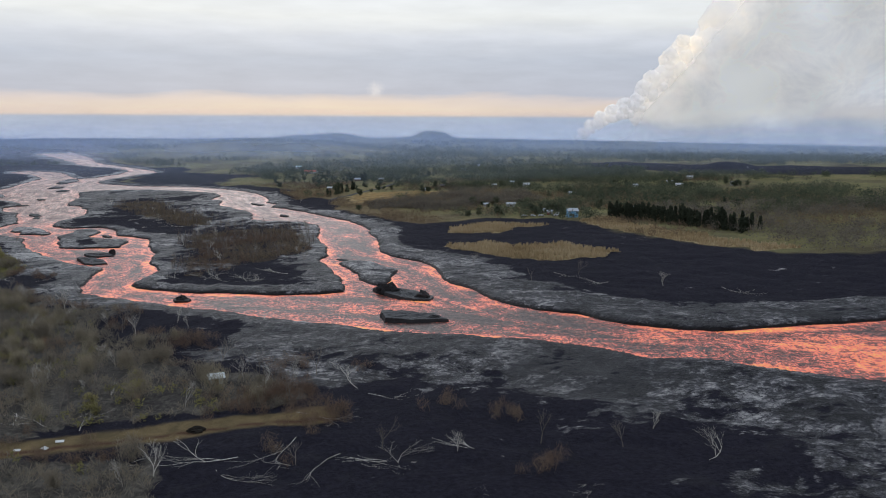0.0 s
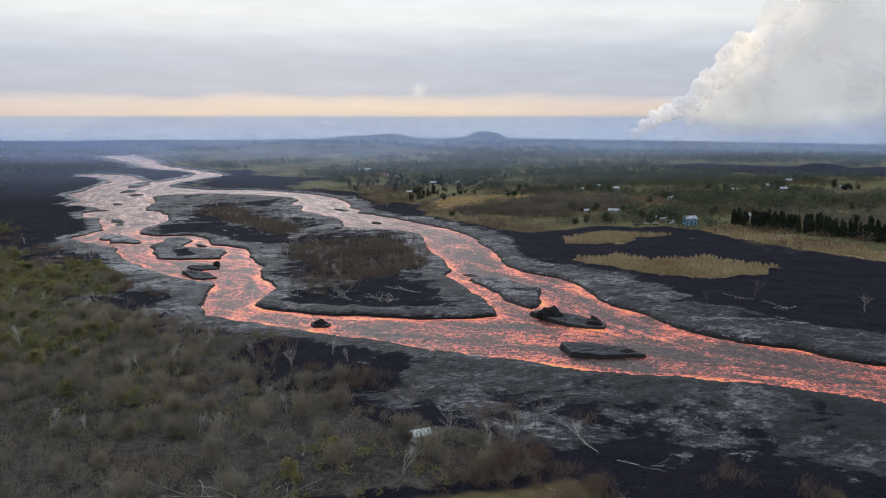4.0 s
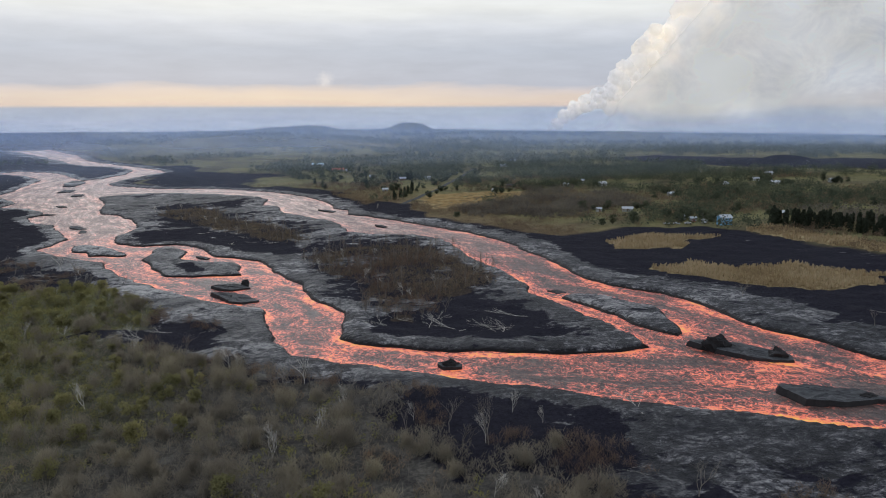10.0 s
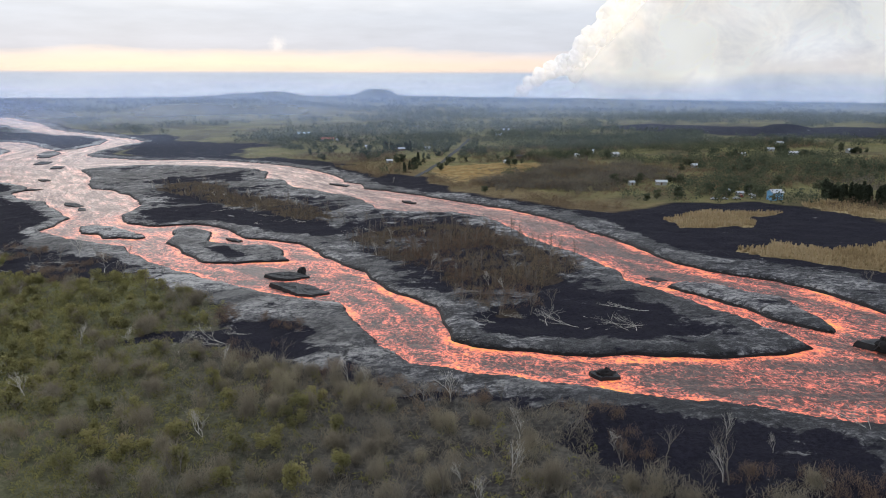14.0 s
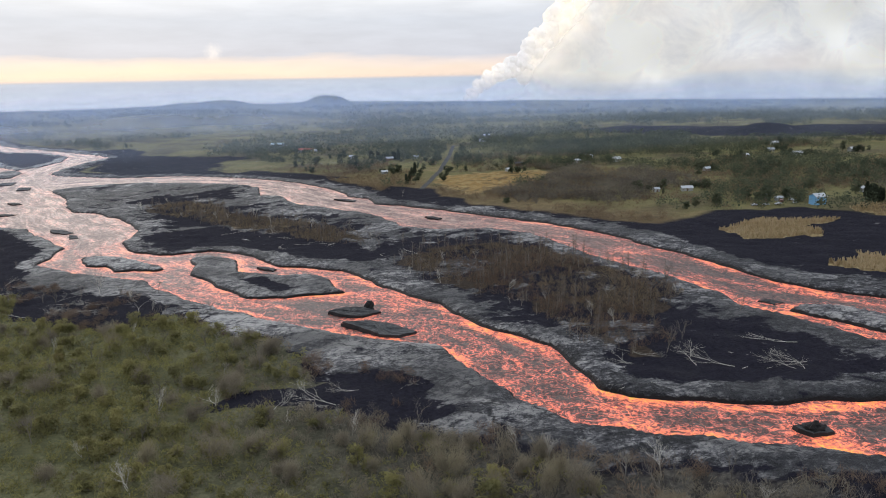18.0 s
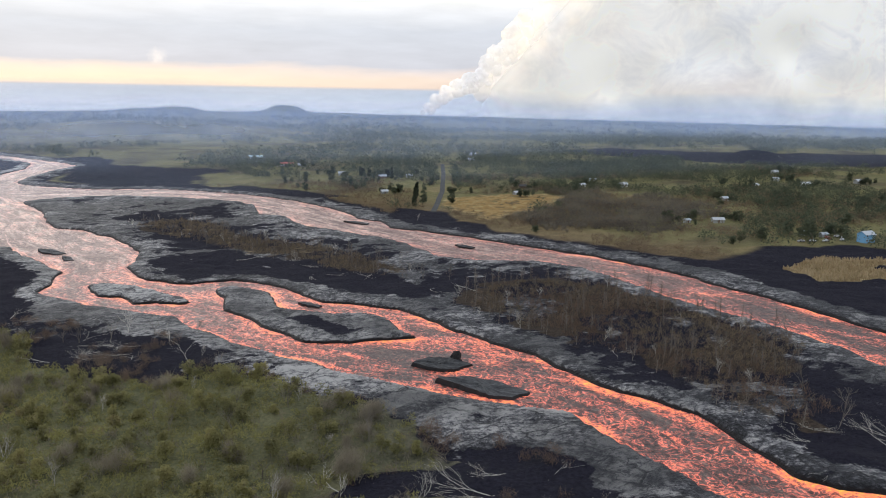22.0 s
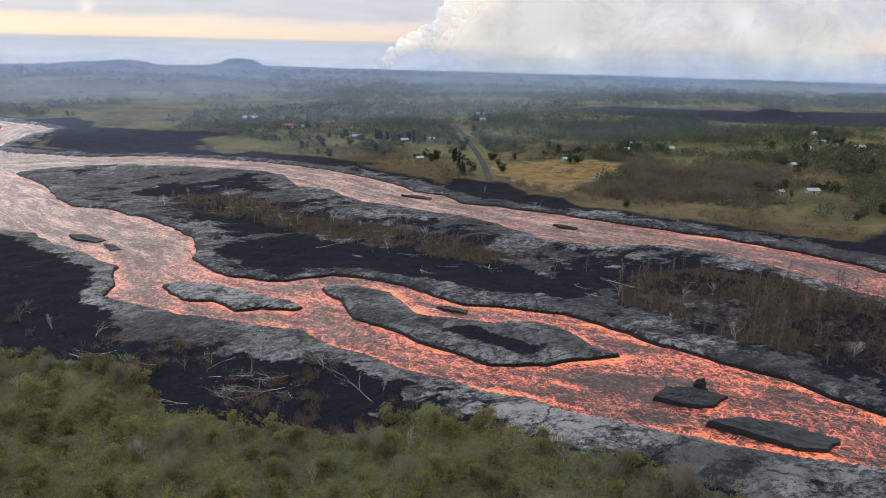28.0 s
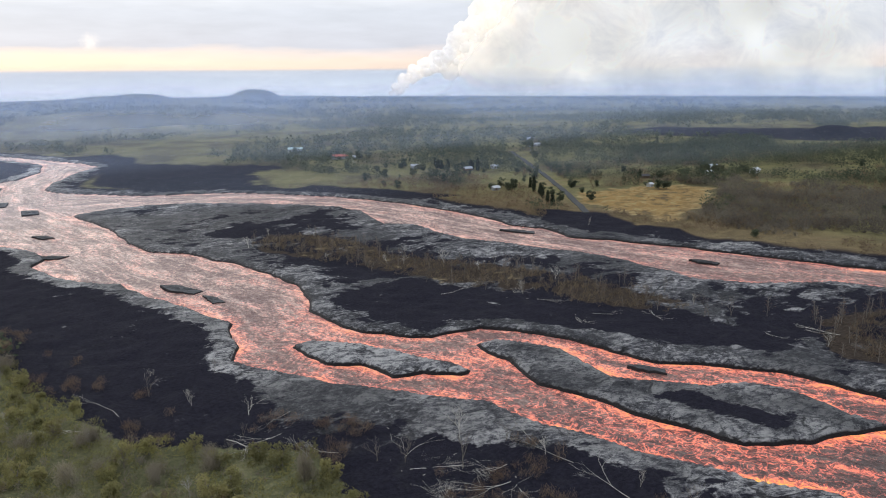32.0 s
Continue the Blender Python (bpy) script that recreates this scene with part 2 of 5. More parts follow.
# woods and open ground
WOODS = [(-30, 40), (-50, 134), (-55, 152), (-90, 150), (-90, 168), (-35, 178), (-36, 190), (-45, 208), (-70, 214), (-86, 236), (-80, 252), (-104, 256), (-118, 268), (-116, 290), (-135, 300), (-167, 319),
         (-190, 338), (-198, 362), (-212, 394), (-211, 406), (-226, 426), (-247, 450), (-258, 470), (-280, 464), (-305, 480), (-329, 512), (-332, 533), (-359, 545), (-381, 555),
         (-395, 591), (-409, 612), (-430, 677), (-500, 740), (-620, 850), (-800, 1000), (-1100, 1200), (-1100, 0)]
CLEARING_SOUTH = [(-242, 372), (-230, 379), (-214, 379), (-204, 384), (-192, 383), (-180, 374), (-174, 358), (-184, 346), (-198, 345), (-208, 355), (-224, 360), (-238, 366)]
BLACK_SOUTH = [(-123, 273), (-108, 290), (-91, 284), (-63, 258), (-70, 245), (-83, 234), (-104, 238)]
CLEARING_MID = [(-328, 512), (-322, 526), (-291, 517), (-269, 503), (-258, 482), (-262, 468), (-285, 470), (-305, 479), (-325, 490)]
BLACK_ISLE = [(-291, 682), (-260, 695), (-235, 662), (-209, 630), (-185, 602), (-165, 550), (-179, 543), (-203, 566), (-223, 581), (-246, 606), (-284, 621), (-296, 651)]
BLACK_MID = [(-245, 530), (-228, 526), (-217, 510), (-212, 496), (-229, 501), (-241, 512)]
BLACK_ISLE_EAST = [(-122, 384), (-99, 390), (-85, 381), (-62, 376), (-68, 352), (-84, 334), (-108, 342), (-124, 352), (-131, 364)]
BLACK_EAST = [(-25, 483), (-20, 452), (18, 415), (34, 393), (31, 363), (52, 330), (67, 293), (104, 278), (157, 280), (230, 300), (330, 330), (330, 400), (211, 381), (160, 402),
              (139, 430), (123, 470), (105, 531), (100, 560), (76, 590), (35, 598), (5, 586), (-16, 578), (-34, 584), (-36, 574), (-24, 540)]
GRASS_ONE = [(6, 546), (41, 558), (77, 541), (51, 528), (35, 509), (9, 511), (3, 527)]
GRASS_TWO = [(-2, 452), (27, 466), (45, 447), (70, 444), (95, 410), (78, 390), (50, 390), (30, 406), (9, 441)]
GRASS_STRIP = [(97, 568), (119, 581), (139, 505), (162, 455), (190, 402), (160, 401), (139, 420), (123, 467), (105, 531)]
SCORCHED = [(-166, 530), (-144, 563), (-112, 560), (-92, 530), (-80, 488), (-74, 445), (-86, 415), (-97, 376), (-117, 374), (-126, 384), (-131, 424), (-142, 454), (-157, 491)]
ISLE_GRASS = [(-325, 799), (-306, 835), (-264, 797), (-250, 741), (-223, 707), (-202, 684), (-187, 652), (-170, 604), (-152, 562), (-184, 592), (-207, 616), (-225, 653), (-250, 675), (-276, 731)]
BLACK_NORTH = [(-130, 832), (-97, 792), (-102, 751), (-89, 730), (-94, 697), (-115, 718), (-134, 747), (-145, 783)]
BLACK_FAR = [(-278, 995), (-245, 1030), (-192, 970), (-156, 906), (-202, 925)]
BLACK_TOP = [(-470, 1090), (-390, 1035), (-320, 1020), (-280, 1000), (-292, 1060), (-317, 1140), (-380, 1250), (-440, 1330), (-470, 1230)]
BLACK_WEST = [(-340, 560), (-350, 680), (-430, 800), (-500, 960), (-560, 1100), (-500, 1190), (-490, 1300), (-640, 1430), (-790, 1400), (-740, 1180), (-640, 1000), (-540, 830), (-430, 680), (-409, 612), (-381, 558)]
BLACK_PLAIN = [(200, 1310), (245, 1190), (320, 1060), (420, 960), (650, 880), (1000, 850), (1100, 980), (700, 1120), (468, 1180), (390, 1240), (299, 1340)]
FIELD_GOLD = [(-106, 832), (-90, 788), (-80, 745), (-46, 768), (22, 836), (8, 879), (-81, 887)]
BARE_EAST = [(-30, 380), (-60, 590), (-52, 612), (-14, 578), (35, 420), (60, 335), (72, 300), (104, 286), (157, 288), (340, 335), (340, 200), (50, 200)]
TRACK = [(-98, 157), (-84, 160), (-67, 164), (-56, 167.5), (-43, 170.5), (-29, 173)]
ROAD = [(-108, 803), (-99, 830), (-72, 915), (-34, 1055), (-5, 1172)]


def base_height(x, y):
    x, y = np.asarray(x, float), np.asarray(y, float)
    fade = np.clip((1900 - y) / 1000, 0, 1)
    u = np.maximum(0, y - 450.0)
    lift = np.where(u < 900, 2e-5 * u * u, 16.2 + 0.0138 * (u - 900))
    z = 1 + 0.03355 * np.clip(x, -700, 500) * fade - 0.0239 * y + lift
    return z


def hills(x, y):
    x, y = np.asarray(x, float), np.asarray(y, float)

    def dome(cx, cy, rx, ry, h, p=2.0):
        r = np.sqrt(((x - cx) / rx) ** 2 + ((y - cy) / ry) ** 2)
        return h * np.exp(-np.maximum(r - 0.25, 0) ** p * 1.5)
    far = np.clip((y - 1300) / 900, 0, 1)
    z = dome(-20, 3703, 74, 90, 26, 3.2) + dome(-90, 3720, 150, 160, 13) + dome(-540, 3660, 200, 200, 20) + dome(-430, 3660, 90, 120, 10) + dome(-400, 1990, 240, 200, 24) + dome(401, 1127, 34, 26, 9)
    z = z + far * (fbm(x, y, 420, 3, 4) - 0.5) * 9
    z = z - (0.013 * np.maximum(0, x - 300) + 0.005 * np.maximum(0, -x - 600) + 4) * far
    shore = np.clip((y + 0.12 * np.abs(x) - 4250 - 120 * (vnoise(x, y * 0, 300, 8) - 0.5)) / 200, 0, 1)
    return z - 160 * shore * shore


def land_distance(x, y):
    """Metres to the nearest bank, measured on land; below zero on the lava."""
    wx = x + 2.6 * (vnoise(x, y, 13, 1) - 0.5) + 1.2 * (vnoise(x, y, 4.5, 2) - 0.5)
    wy = y + 3.4 * (vnoise(x, y, 13, 3) - 0.5) + 1.3 * (vnoise(x, y, 4.5, 4) - 0.5)
    d = -inside_depth(wx, wy, BANK_SOUTH + BANK_SOUTH_EAST + BANK_NORTH)
    for isle in (ISLE_SOUTH + ISLE_NORTH, ISLE_MID, ISLE_LONG, ISLE_EAST, ISLE_FAR):
        d = np.maximum(d, inside_depth(wx, wy, isle))
    return d


def smooth(v, a, b):
    k = np.clip((v - a) / (b - a), 0, 1)
    return k * k * (3 - 2 * k)


def along(px, py, line):
    """Distance to an open line and the way along it."""
    best, where = np.full(np.shape(px), 1e12), np.zeros(np.shape(px))
    side, run = np.zeros(np.shape(px)), 0.0
    for (ax, ay), (bx, by) in zip(line, line[1:]):
        dx, dy = bx - ax, by - ay
        length = math.hypot(dx, dy)
        k = np.clip(((px - ax) * dx + (py - ay) * dy) / length ** 2, 0, 1)
        d2 = (px - ax - k * dx) ** 2 + (py - ay - k * dy) ** 2
        near = d2 < best
        best = np.where(near, d2, best)
        where = np.where(near, run + k * length, where)
        side = np.where(near, ((px - ax) * dy - (py - ay) * dx) / length, side)
        run += length
    return np.sqrt(best), where, side


def zones(x, y):
    """How far each kind of ground covers a place, 0 to 1."""
    wx = x + 10 * (fbm(x, y, 22, 11, 3) - 0.5)
    wy = y + 16 * (fbm(x, y, 22, 17, 3) - 0.5)

    def area(poly, soft=4.0):
        return smooth(inside_depth(wx, wy, poly), -soft, soft)
    d = land_distance(x, y)
    outer = inside_depth(x, y, BANK_SOUTH + BANK_SOUTH_EAST + BANK_NORTH) < -0.5
    isle = inside_depth(x, y, ISLE_SOUTH + ISLE_NORTH) > 0
    above = outer & (inside_depth(x, y, BANK_NORTH + [(-900, 2600), (-3000, 6000), (5000, 6000), (5000, 225)]) > 0)
    clearing = np.maximum(*[smooth(inside_depth(wx, wy, poly) - 26 * (fbm(x, y, 22, 19, 4, 0.65) - 0.46), -2, 2) for poly in (CLEARING_SOUTH, CLEARING_MID)])
    green = np.where(above, smooth(d, 24, 34), 0.0)
    black = np.maximum.reduce([area(BLACK_EAST), area(BLACK_NORTH, 2), area(BLACK_FAR, 3), smooth(inside_depth(wx, wy, BLACK_TOP) - 230 * (fbm(x, y, 150, 57, 5, 0.6) - 0.5), -8, 8), area(BLACK_SOUTH, 5), area(BLACK_WEST), area(BLACK_PLAIN, 8), clearing, area(BLACK_ISLE, 5), area(BLACK_ISLE_EAST, 5), smooth(inside_depth(x, y, BLACK_MID) + 8 * (fbm(x, y, 8, 46, 3) - 0.5), -1.5, 1.5)])
    ragged = 26 * (fbm(x, y, 20, 5, 4, 0.65) - 0.46)
    gold = np.maximum.reduce([smooth(inside_depth(x, y, poly) - ragged, -1.5, 1.5) for poly in (GRASS_ONE, GRASS_TWO, GRASS_STRIP)] + [0.55 * smooth(inside_depth(wx, wy, FIELD_GOLD) - 60 * (fbm(x, y, 60, 15, 4, 0.6) - 0.45), -12, 12), 0.34 * area(ISLE_GRASS, 6) * smooth(fbm(x, y, 30, 87, 4), 0.42, 0.56)])
    woods = area(WOODS, 7) * (1 - np.maximum(clearing, area(BLACK_SOUTH, 5)))
    # land behind the woods and off to the south is wooded too
    woods = np.maximum(woods, np.maximum(area(SCORCHED, 7), area(ISLE_GRASS, 7)) * smooth(fbm(x, y, 20, 83, 4), 0.36, 0.56) * 0.9)
    green = green * (1 - black) * (1 - smooth(inside_depth(wx, wy, BARE_EAST), -3, 3))
    crust_w = 19 + 11 * (~above & ~isle) + 14 * above * smooth(y, 720, 560) + 34 * (fbm(x, y, 36, 23, 5, 0.6) - 0.5) + 12 * smooth(x, -110, -40) * (y < 330)
    crust = 0.82 * np.clip((crust_w - d + 15) / 30, 0, 1) + 0.18 * smooth(d, 9, 3)
    crust = np.where(isle, np.maximum(crust, 0.85 * smooth(fbm(x, y, 42, 29, 5, 0.6), 0.38, 0.60)), crust)
    uneven = 22 * (fbm(x, y, 20, 41, 5, 0.62) - 0.5)
    patch = 0.64 * np.maximum(smooth(x + uneven, 46, 54) * smooth(fbm(x, y, 34, 42, 4), 0.30, 0.46), smooth(y + uneven, 190, 200) * smooth(x, -60, -44)) * smooth(y, 262, 250) * smooth(x, 190, 120)
    crust = np.maximum(crust, patch)
    crust = crust * (1 - np.maximum.reduce([black, gold, woods, green]) * smooth(d, 6, 16))
    to_track, _, track_side = along(x, y, TRACK)
    track = smooth(to_track + 4 * (fbm(x, y, 9, 13, 3) - 0.5), 5.6, 4.2)
    west = smooth(-x + 60 * (fbm(x, y, 60, 77, 3) - 0.5), 165, 275)
    # rim: paler crust by the banks, plus a painted sheen at the south bend
    return d, dict(west=west, crust=crust, green=green, gold=np.maximum(gold, 0), woods=woods * (1 - track), track=track, rut=smooth(np.abs(track_side - 2.6) + 0.8 * (fbm(x, y, 4, 14, 2) - 0.5), 1.1, 0.5) * track, field=area(FIELD_GOLD, 25), isle=isle.astype(float), belt=np.where(above, smooth(d + 90 * (fbm(x, y, 60, 67, 4) - 0.5), 130, 50) * smooth(y, 1000, 850), 0.0), rim=smooth(d, 36, 4) * (0.2 + 1.2 * smooth(y, 290, 400)) * (1 - 0.6 * isle) * (1 - 0.55 * above) + 0.6 * np.exp(-((x + 185) / 45) ** 2 - ((y - 395) / 75) ** 2) * smooth(d, 34, 20) * ~isle * ~above)


def ground_height(x, y, full=True):
    x, y = np.asarray(x, float), np.asarray(y, float)
    d = land_distance(x, y)
    rough = (fbm(x, y, 9, 51, 3) - 0.5) * 2.0 + (fbm(x, y, 34, 61, 2) - 0.5) * 1.6
    near = smooth(d, 0.5, 14)
    rise = np.clip(d * 1.15, -2.0, 1.35) + 0.3 * smooth(d, 2, 6) * smooth(-d, -16, -5) - 1.15 * smooth(d, 8, 42)  # a low levee along the banks
    return base_height(x, y) + hills(x, y) + rise + rough * near


def z_at(x, y):
    return float(ground_height(np.array([float(x)]), np.array([float(y)]))[0])


# ---- materials of the ground ----
def new_mat(name):
    m = bpy.data.materials.new(name)
    return m, tree_of(m)


def ridge(nt, fac, width):
    """Thin crests where a noise passes its middle."""
    away = math_node(nt, "ABSOLUTE", math_node(nt, "SUBTRACT", fac, 0.5))
    return math_node(nt, "SUBTRACT", 1.0, math_node(nt, "DIVIDE", away, width), True)


ground_mat, nt = new_mat("lava field and soil")
pos = position(nt)
flow_vec = mapped(nt, pos, (0.80, 1.0, 1.0), (0, 0, radians(-20)))
n_big = noise_tex(nt, pos, 0.018, 5, 0.6)
n_mid = noise_tex(nt, pos, 0.11, 6, 0.62, 0.6)
n_fine = noise_tex(nt, pos, 0.9, 5, 0.65)
n_streak = noise_tex(nt, flow_vec, 0.20, 9, 0.68, 0.4)
n_fold = noise_tex(nt, flow_vec, 0.62, 6, 0.68, 0.3)
# black clinker
aa = ramp(nt, n_fine, [(0.3, (0.0092, 0.0086, 0.0130)), (0.7, (0.0225, 0.0212, 0.0305))])
aa = mix(nt, ramp(nt, n_mid, [(0.54, 0.0), (0.75, 0.5)]), aa, (0.034, 0.033, 0.035))
# silvery skin of fresh flows: slabs, folds and dark gaps
n_slab = noise_tex(nt, flow_vec, 0.085, 8, 0.66, 0.5)
n_grit = noise_tex(nt, pos, 1.6, 5, 0.75)
skin_f = mix(nt, 0.34, mix(nt, 0.42, n_streak, n_fold), mix(nt, 0.5, n_grit, n_fine))
skin_f = math_node(nt, "ADD", skin_f, math_node(nt, "MULTIPLY", math_node(nt, "SUBTRACT", n_slab, 0.5), 0.30))
# ropy crests and thin dark cracks
rope = ridge(nt, noise_tex(nt, mapped(nt, pos, (0.7, 1.15, 1), (0, 0, radians(14))), 0.26, 4, 0.62, 0.5), 0.035)
split = ridge(nt, noise_tex(nt, mapped(nt, pos, (0.8, 1.1, 1), (0, 0, radians(-30))), 0.16, 5, 0.6, 0.6), 0.016)
split2 = ridge(nt, noise_tex(nt, pos, 0.48, 4, 0.6, 0.4), 0.022)
skin_f = math_node(nt, "ADD", skin_f, math_node(nt, "MULTIPLY", rope, 0.055))
skin_f = math_node(nt, "SUBTRACT", skin_f, math_node(nt, "MULTIPLY", math_node(nt, "MAXIMUM", split, math_node(nt, "MULTIPLY", split2, 0.7)), 0.13))
# folded pillows with thin black joints between some of the slabs
pw = nd(nt, "ShaderNodeVectorMath")
pn = nd(nt, "ShaderNodeTexNoise", Scale=0.30, Detail=5.0)
ln(nt, flow_vec, pn.inputs["Vector"])
psc = nd(nt, "ShaderNodeVectorMath")
psc.operation = "SCALE"
psc.inputs["Scale"].default_value = 3.5
ln(nt, pn.outputs["Color"], psc.inputs[0])
ln(nt, flow_vec, pw.inputs[0])
ln(nt, psc.outputs[0], pw.inputs[1])
pillow = nd(nt, "ShaderNodeTexVoronoi", Scale=0.55, Randomness=1.0)
pillow.feature = "SMOOTH_F1"
ln(nt, pw.outputs[0], pillow.inputs["Vector"])
joints = nd(nt, "ShaderNodeTexVoronoi", Scale=0.085, Randomness=1.0)
joints.feature = "DISTANCE_TO_EDGE"
ln(nt, pw.outputs[0], joints.inputs["Vector"])
slabs = nd(nt, "ShaderNodeTexVoronoi", Scale=0.085, Randomness=1.0)
ln(nt, pw.outputs[0], slabs.inputs["Vector"])
cell = nt.nodes.new("ShaderNodeSeparateColor")
ln(nt, slabs.outputs["Color"], cell.inputs[0])
skin_f = math_node(nt, "SUBTRACT", skin_f, math_node(nt, "MULTIPLY", math_node(nt, "SUBTRACT", pillow.outputs["Distance"], 0.38), 0.16))
skin_f = math_node(nt, "ADD", skin_f, math_node(nt, "MULTIPLY", math_node(nt, "SUBTRACT", cell.outputs[0], 0.5), 0.10))
# rim pales the skin: bank crust and the painted sheen
skin_f = math_node(nt, "ADD", math_node(nt, "ADD", math_node(nt, "MULTIPLY", math_node(nt, "SUBTRACT", skin_f, 0.5), 1.9), 0.475), math_node(nt, "MULTIPLY", attr(nt, "rim"), 0.115))
skin = ramp(nt, skin_f, [(0.34, (0.010, 0.010, 0.011)), (0.43, (0.025, 0.025, 0.028)), (0.50, (0.052, 0.050, 0.056)), (0.56, (0.105, 0.100, 0.105)), (0.63, (0.19, 0.182, 0.18)), (0.74, (0.34, 0.325, 0.305))])
joint_mask = math_node(nt, "MULTIPLY", ramp(nt, joints.outputs["Distance"], [(0.012, 0.9), (0.04, 0.0)]), ramp(nt, n_mid, [(0.46, 0.0), (0.56, 1.0)]))
skin = mix(nt, joint_mask, skin, (0.008, 0.008, 0.009))
skin = mix(nt, ramp(nt, n_big, [(0.40, 0.75), (0.56, 0.0)]), skin, (0.022, 0.022, 0.024))
shift = math_node(nt, "ADD", math_node(nt, "MULTIPLY", math_node(nt, "SUBTRACT", n_slab, 0.5), 2.4), math_node(nt, "MULTIPLY", math_node(nt, "SUBTRACT", n_streak, 0.5), 1.4))
crust_mask = ramp(nt, math_node(nt, "ADD", attr(nt, "crust"), shift), [(0.43, 0.0), (0.57, 1.0)])
col = mix(nt, crust_mask, aa, skin)
# vegetation floors
meadow = ramp(nt, noise_tex(nt, pos, 0.014, 7, 0.64, 0.4), [(0.34, (0.080, 0.068, 0.044)), (0.44, (0.130, 0.110, 0.060)), (0.52, (0.165, 0.150, 0.070)), (0.60, (0.190, 0.170, 0.076)), (0.72, (0.25, 0.185, 0.10))])
meadow = mix(nt, ramp(nt, noise_tex(nt, pos, 0.16, 5, 0.6), [(0.4, 0.25), (0.6, 0.0)]), meadow, (0.05, 0.048, 0.026))
meadow = mix(nt, math_node(nt, "MULTIPLY", attr(nt, "belt"), 0.75), meadow, ramp(nt, mix(nt, 0.5, n_mid, n_fine), [(0.36, (0.085, 0.060, 0.038)), (0.5, (0.15, 0.105, 0.060)), (0.62, (0.21, 0.15, 0.080))]))
col = mix(nt, attr(nt, "green"), col, meadow)
litter = ramp(nt, mix(nt, 0.5, n_mid, n_fine), [(0.38, (0.030, 0.027, 0.025)), (0.5, (0.070, 0.063, 0.055)), (0.60, (0.125, 0.113, 0.092))])
grassy = ramp(nt, mix(nt, 0.5, n_mid, n_fine), [(0.36, (0.070, 0.070, 0.038)), (0.5, (0.125, 0.122, 0.062)), (0.62, (0.18, 0.165, 0.085))])
litter = mix(nt, attr(nt, "west"), litter, grassy)
litter = mix(nt, attr(nt, "isle"), litter, ramp(nt, n_fine, [(0.35, (0.026, 0.020, 0.016)), (0.65, (0.070, 0.053, 0.039))]))
wood_mask = ramp(nt, math_node(nt, "ADD", attr(nt, "woods"), math_node(nt, "MULTIPLY", math_node(nt, "SUBTRACT", n_mid, 0.5), 1.6)), [(0.44, 0.0), (0.56, 1.0)])
col = mix(nt, wood_mask, col, litter)
straw = ramp(nt, mix(nt, 0.5, n_mid, n_fine), [(0.38, (0.15, 0.11, 0.055)), (0.52, (0.30, 0.225, 0.115)), (0.63, (0.42, 0.34, 0.20))])
gold_mask = ramp(nt, math_node(nt, "ADD", attr(nt, "gold"), math_node(nt, "MULTIPLY", math_node(nt, "SUBTRACT", n_mid, 0.5), 0.8)), [(0.4, 0.0), (0.55, 1.0)])
straw = mix(nt, attr(nt, "field"), straw, ramp(nt, n_mid, [(0.35, (0.17, 0.105, 0.042)), (0.52, (0.27, 0.17, 0.065)), (0.66, (0.30, 0.24, 0.11))]))
col = mix(nt, gold_mask, col, straw)
dirt = ramp(nt, n_mid, [(0.35, (0.10, 0.078, 0.040)), (0.65, (0.19, 0.138, 0.070))])
col = mix(nt, attr(nt, "track"), col, dirt)
col = mix(nt, attr(nt, "rut"), col, (0.075, 0.040, 0.026))
bank_mask = ramp(nt, math_node(nt, "MULTIPLY", attr(nt, "bank"), 0.1), [(0.07, 1.0), (0.11, 0.0)])
col = mix(nt, bank_mask, col, (0.012, 0.010, 0.010))
rough_v = mix(nt, crust_mask, 0.95, 0.62)
bump_h = mix(nt, 0.45, mix(nt, 0.25, skin_f, n_slab), n_fine)
gp = principled(nt, col, rough_v, bump_h, 1.0, 1.1, 0.35)
ln(nt, mix(nt, crust_mask, 0.04, 0.10), gp.inputs["Specular IOR Level"])

lava_mat, nt = new_mat("molten lava")
s, v, edge, sheen_free = attr(nt, "way"), attr(nt, "across"), attr(nt, "edge"), attr(nt, "sheen_free")
comb = nt.nodes.new("ShaderNodeCombineXYZ")
ln(nt, s, comb.inputs[0])
ln(nt, v, comb.inputs[1])
vec = comb.outputs[0]
pos = position(nt)


def centred(fac, gain):
    return math_node(nt, "MULTIPLY", math_node(nt, "SUBTRACT", fac, 0.5), gain)


def total(*terms):
    out = terms[0]
    for term in terms[1:]:
        out = math_node(nt, "ADD", out, term)
    return out


# slow patches and lanes of thinner skin, wavy cracks, short ripples across the current
l_patch = noise_tex(nt, mapped(nt, vec, (0.35, 1, 1)), 0.075, 4, 0.58, 0.8)
l_lane = noise_tex(nt, mapped(nt, vec, (0.12, 1, 1)), 0.20, 4, 0.6, 0.8)
l_crack = noise_tex(nt, pos, 0.13, 4, 0.55, 1.6)
l_vein = noise_tex(nt, pos, 0.27, 3, 0.52, 1.5)
l_rip = noise_tex(nt, mapped(nt, pos, (1.35, 0.6, 1), (0, 0, radians(32))), 0.50, 5, 0.66, 0.9)
l_fine = noise_tex(nt, pos, 1.3, 5, 0.70, 0.8)
l_line = noise_tex(nt, mapped(nt, vec, (0.45, 1.0, 1)), 0.5, 6, 0.68, 1.0)
veins = math_node(nt, "MAXIMUM", math_node(nt, "MULTIPLY", ridge(nt, l_crack, 0.036), 0.8), ridge(nt, l_vein, 0.050))
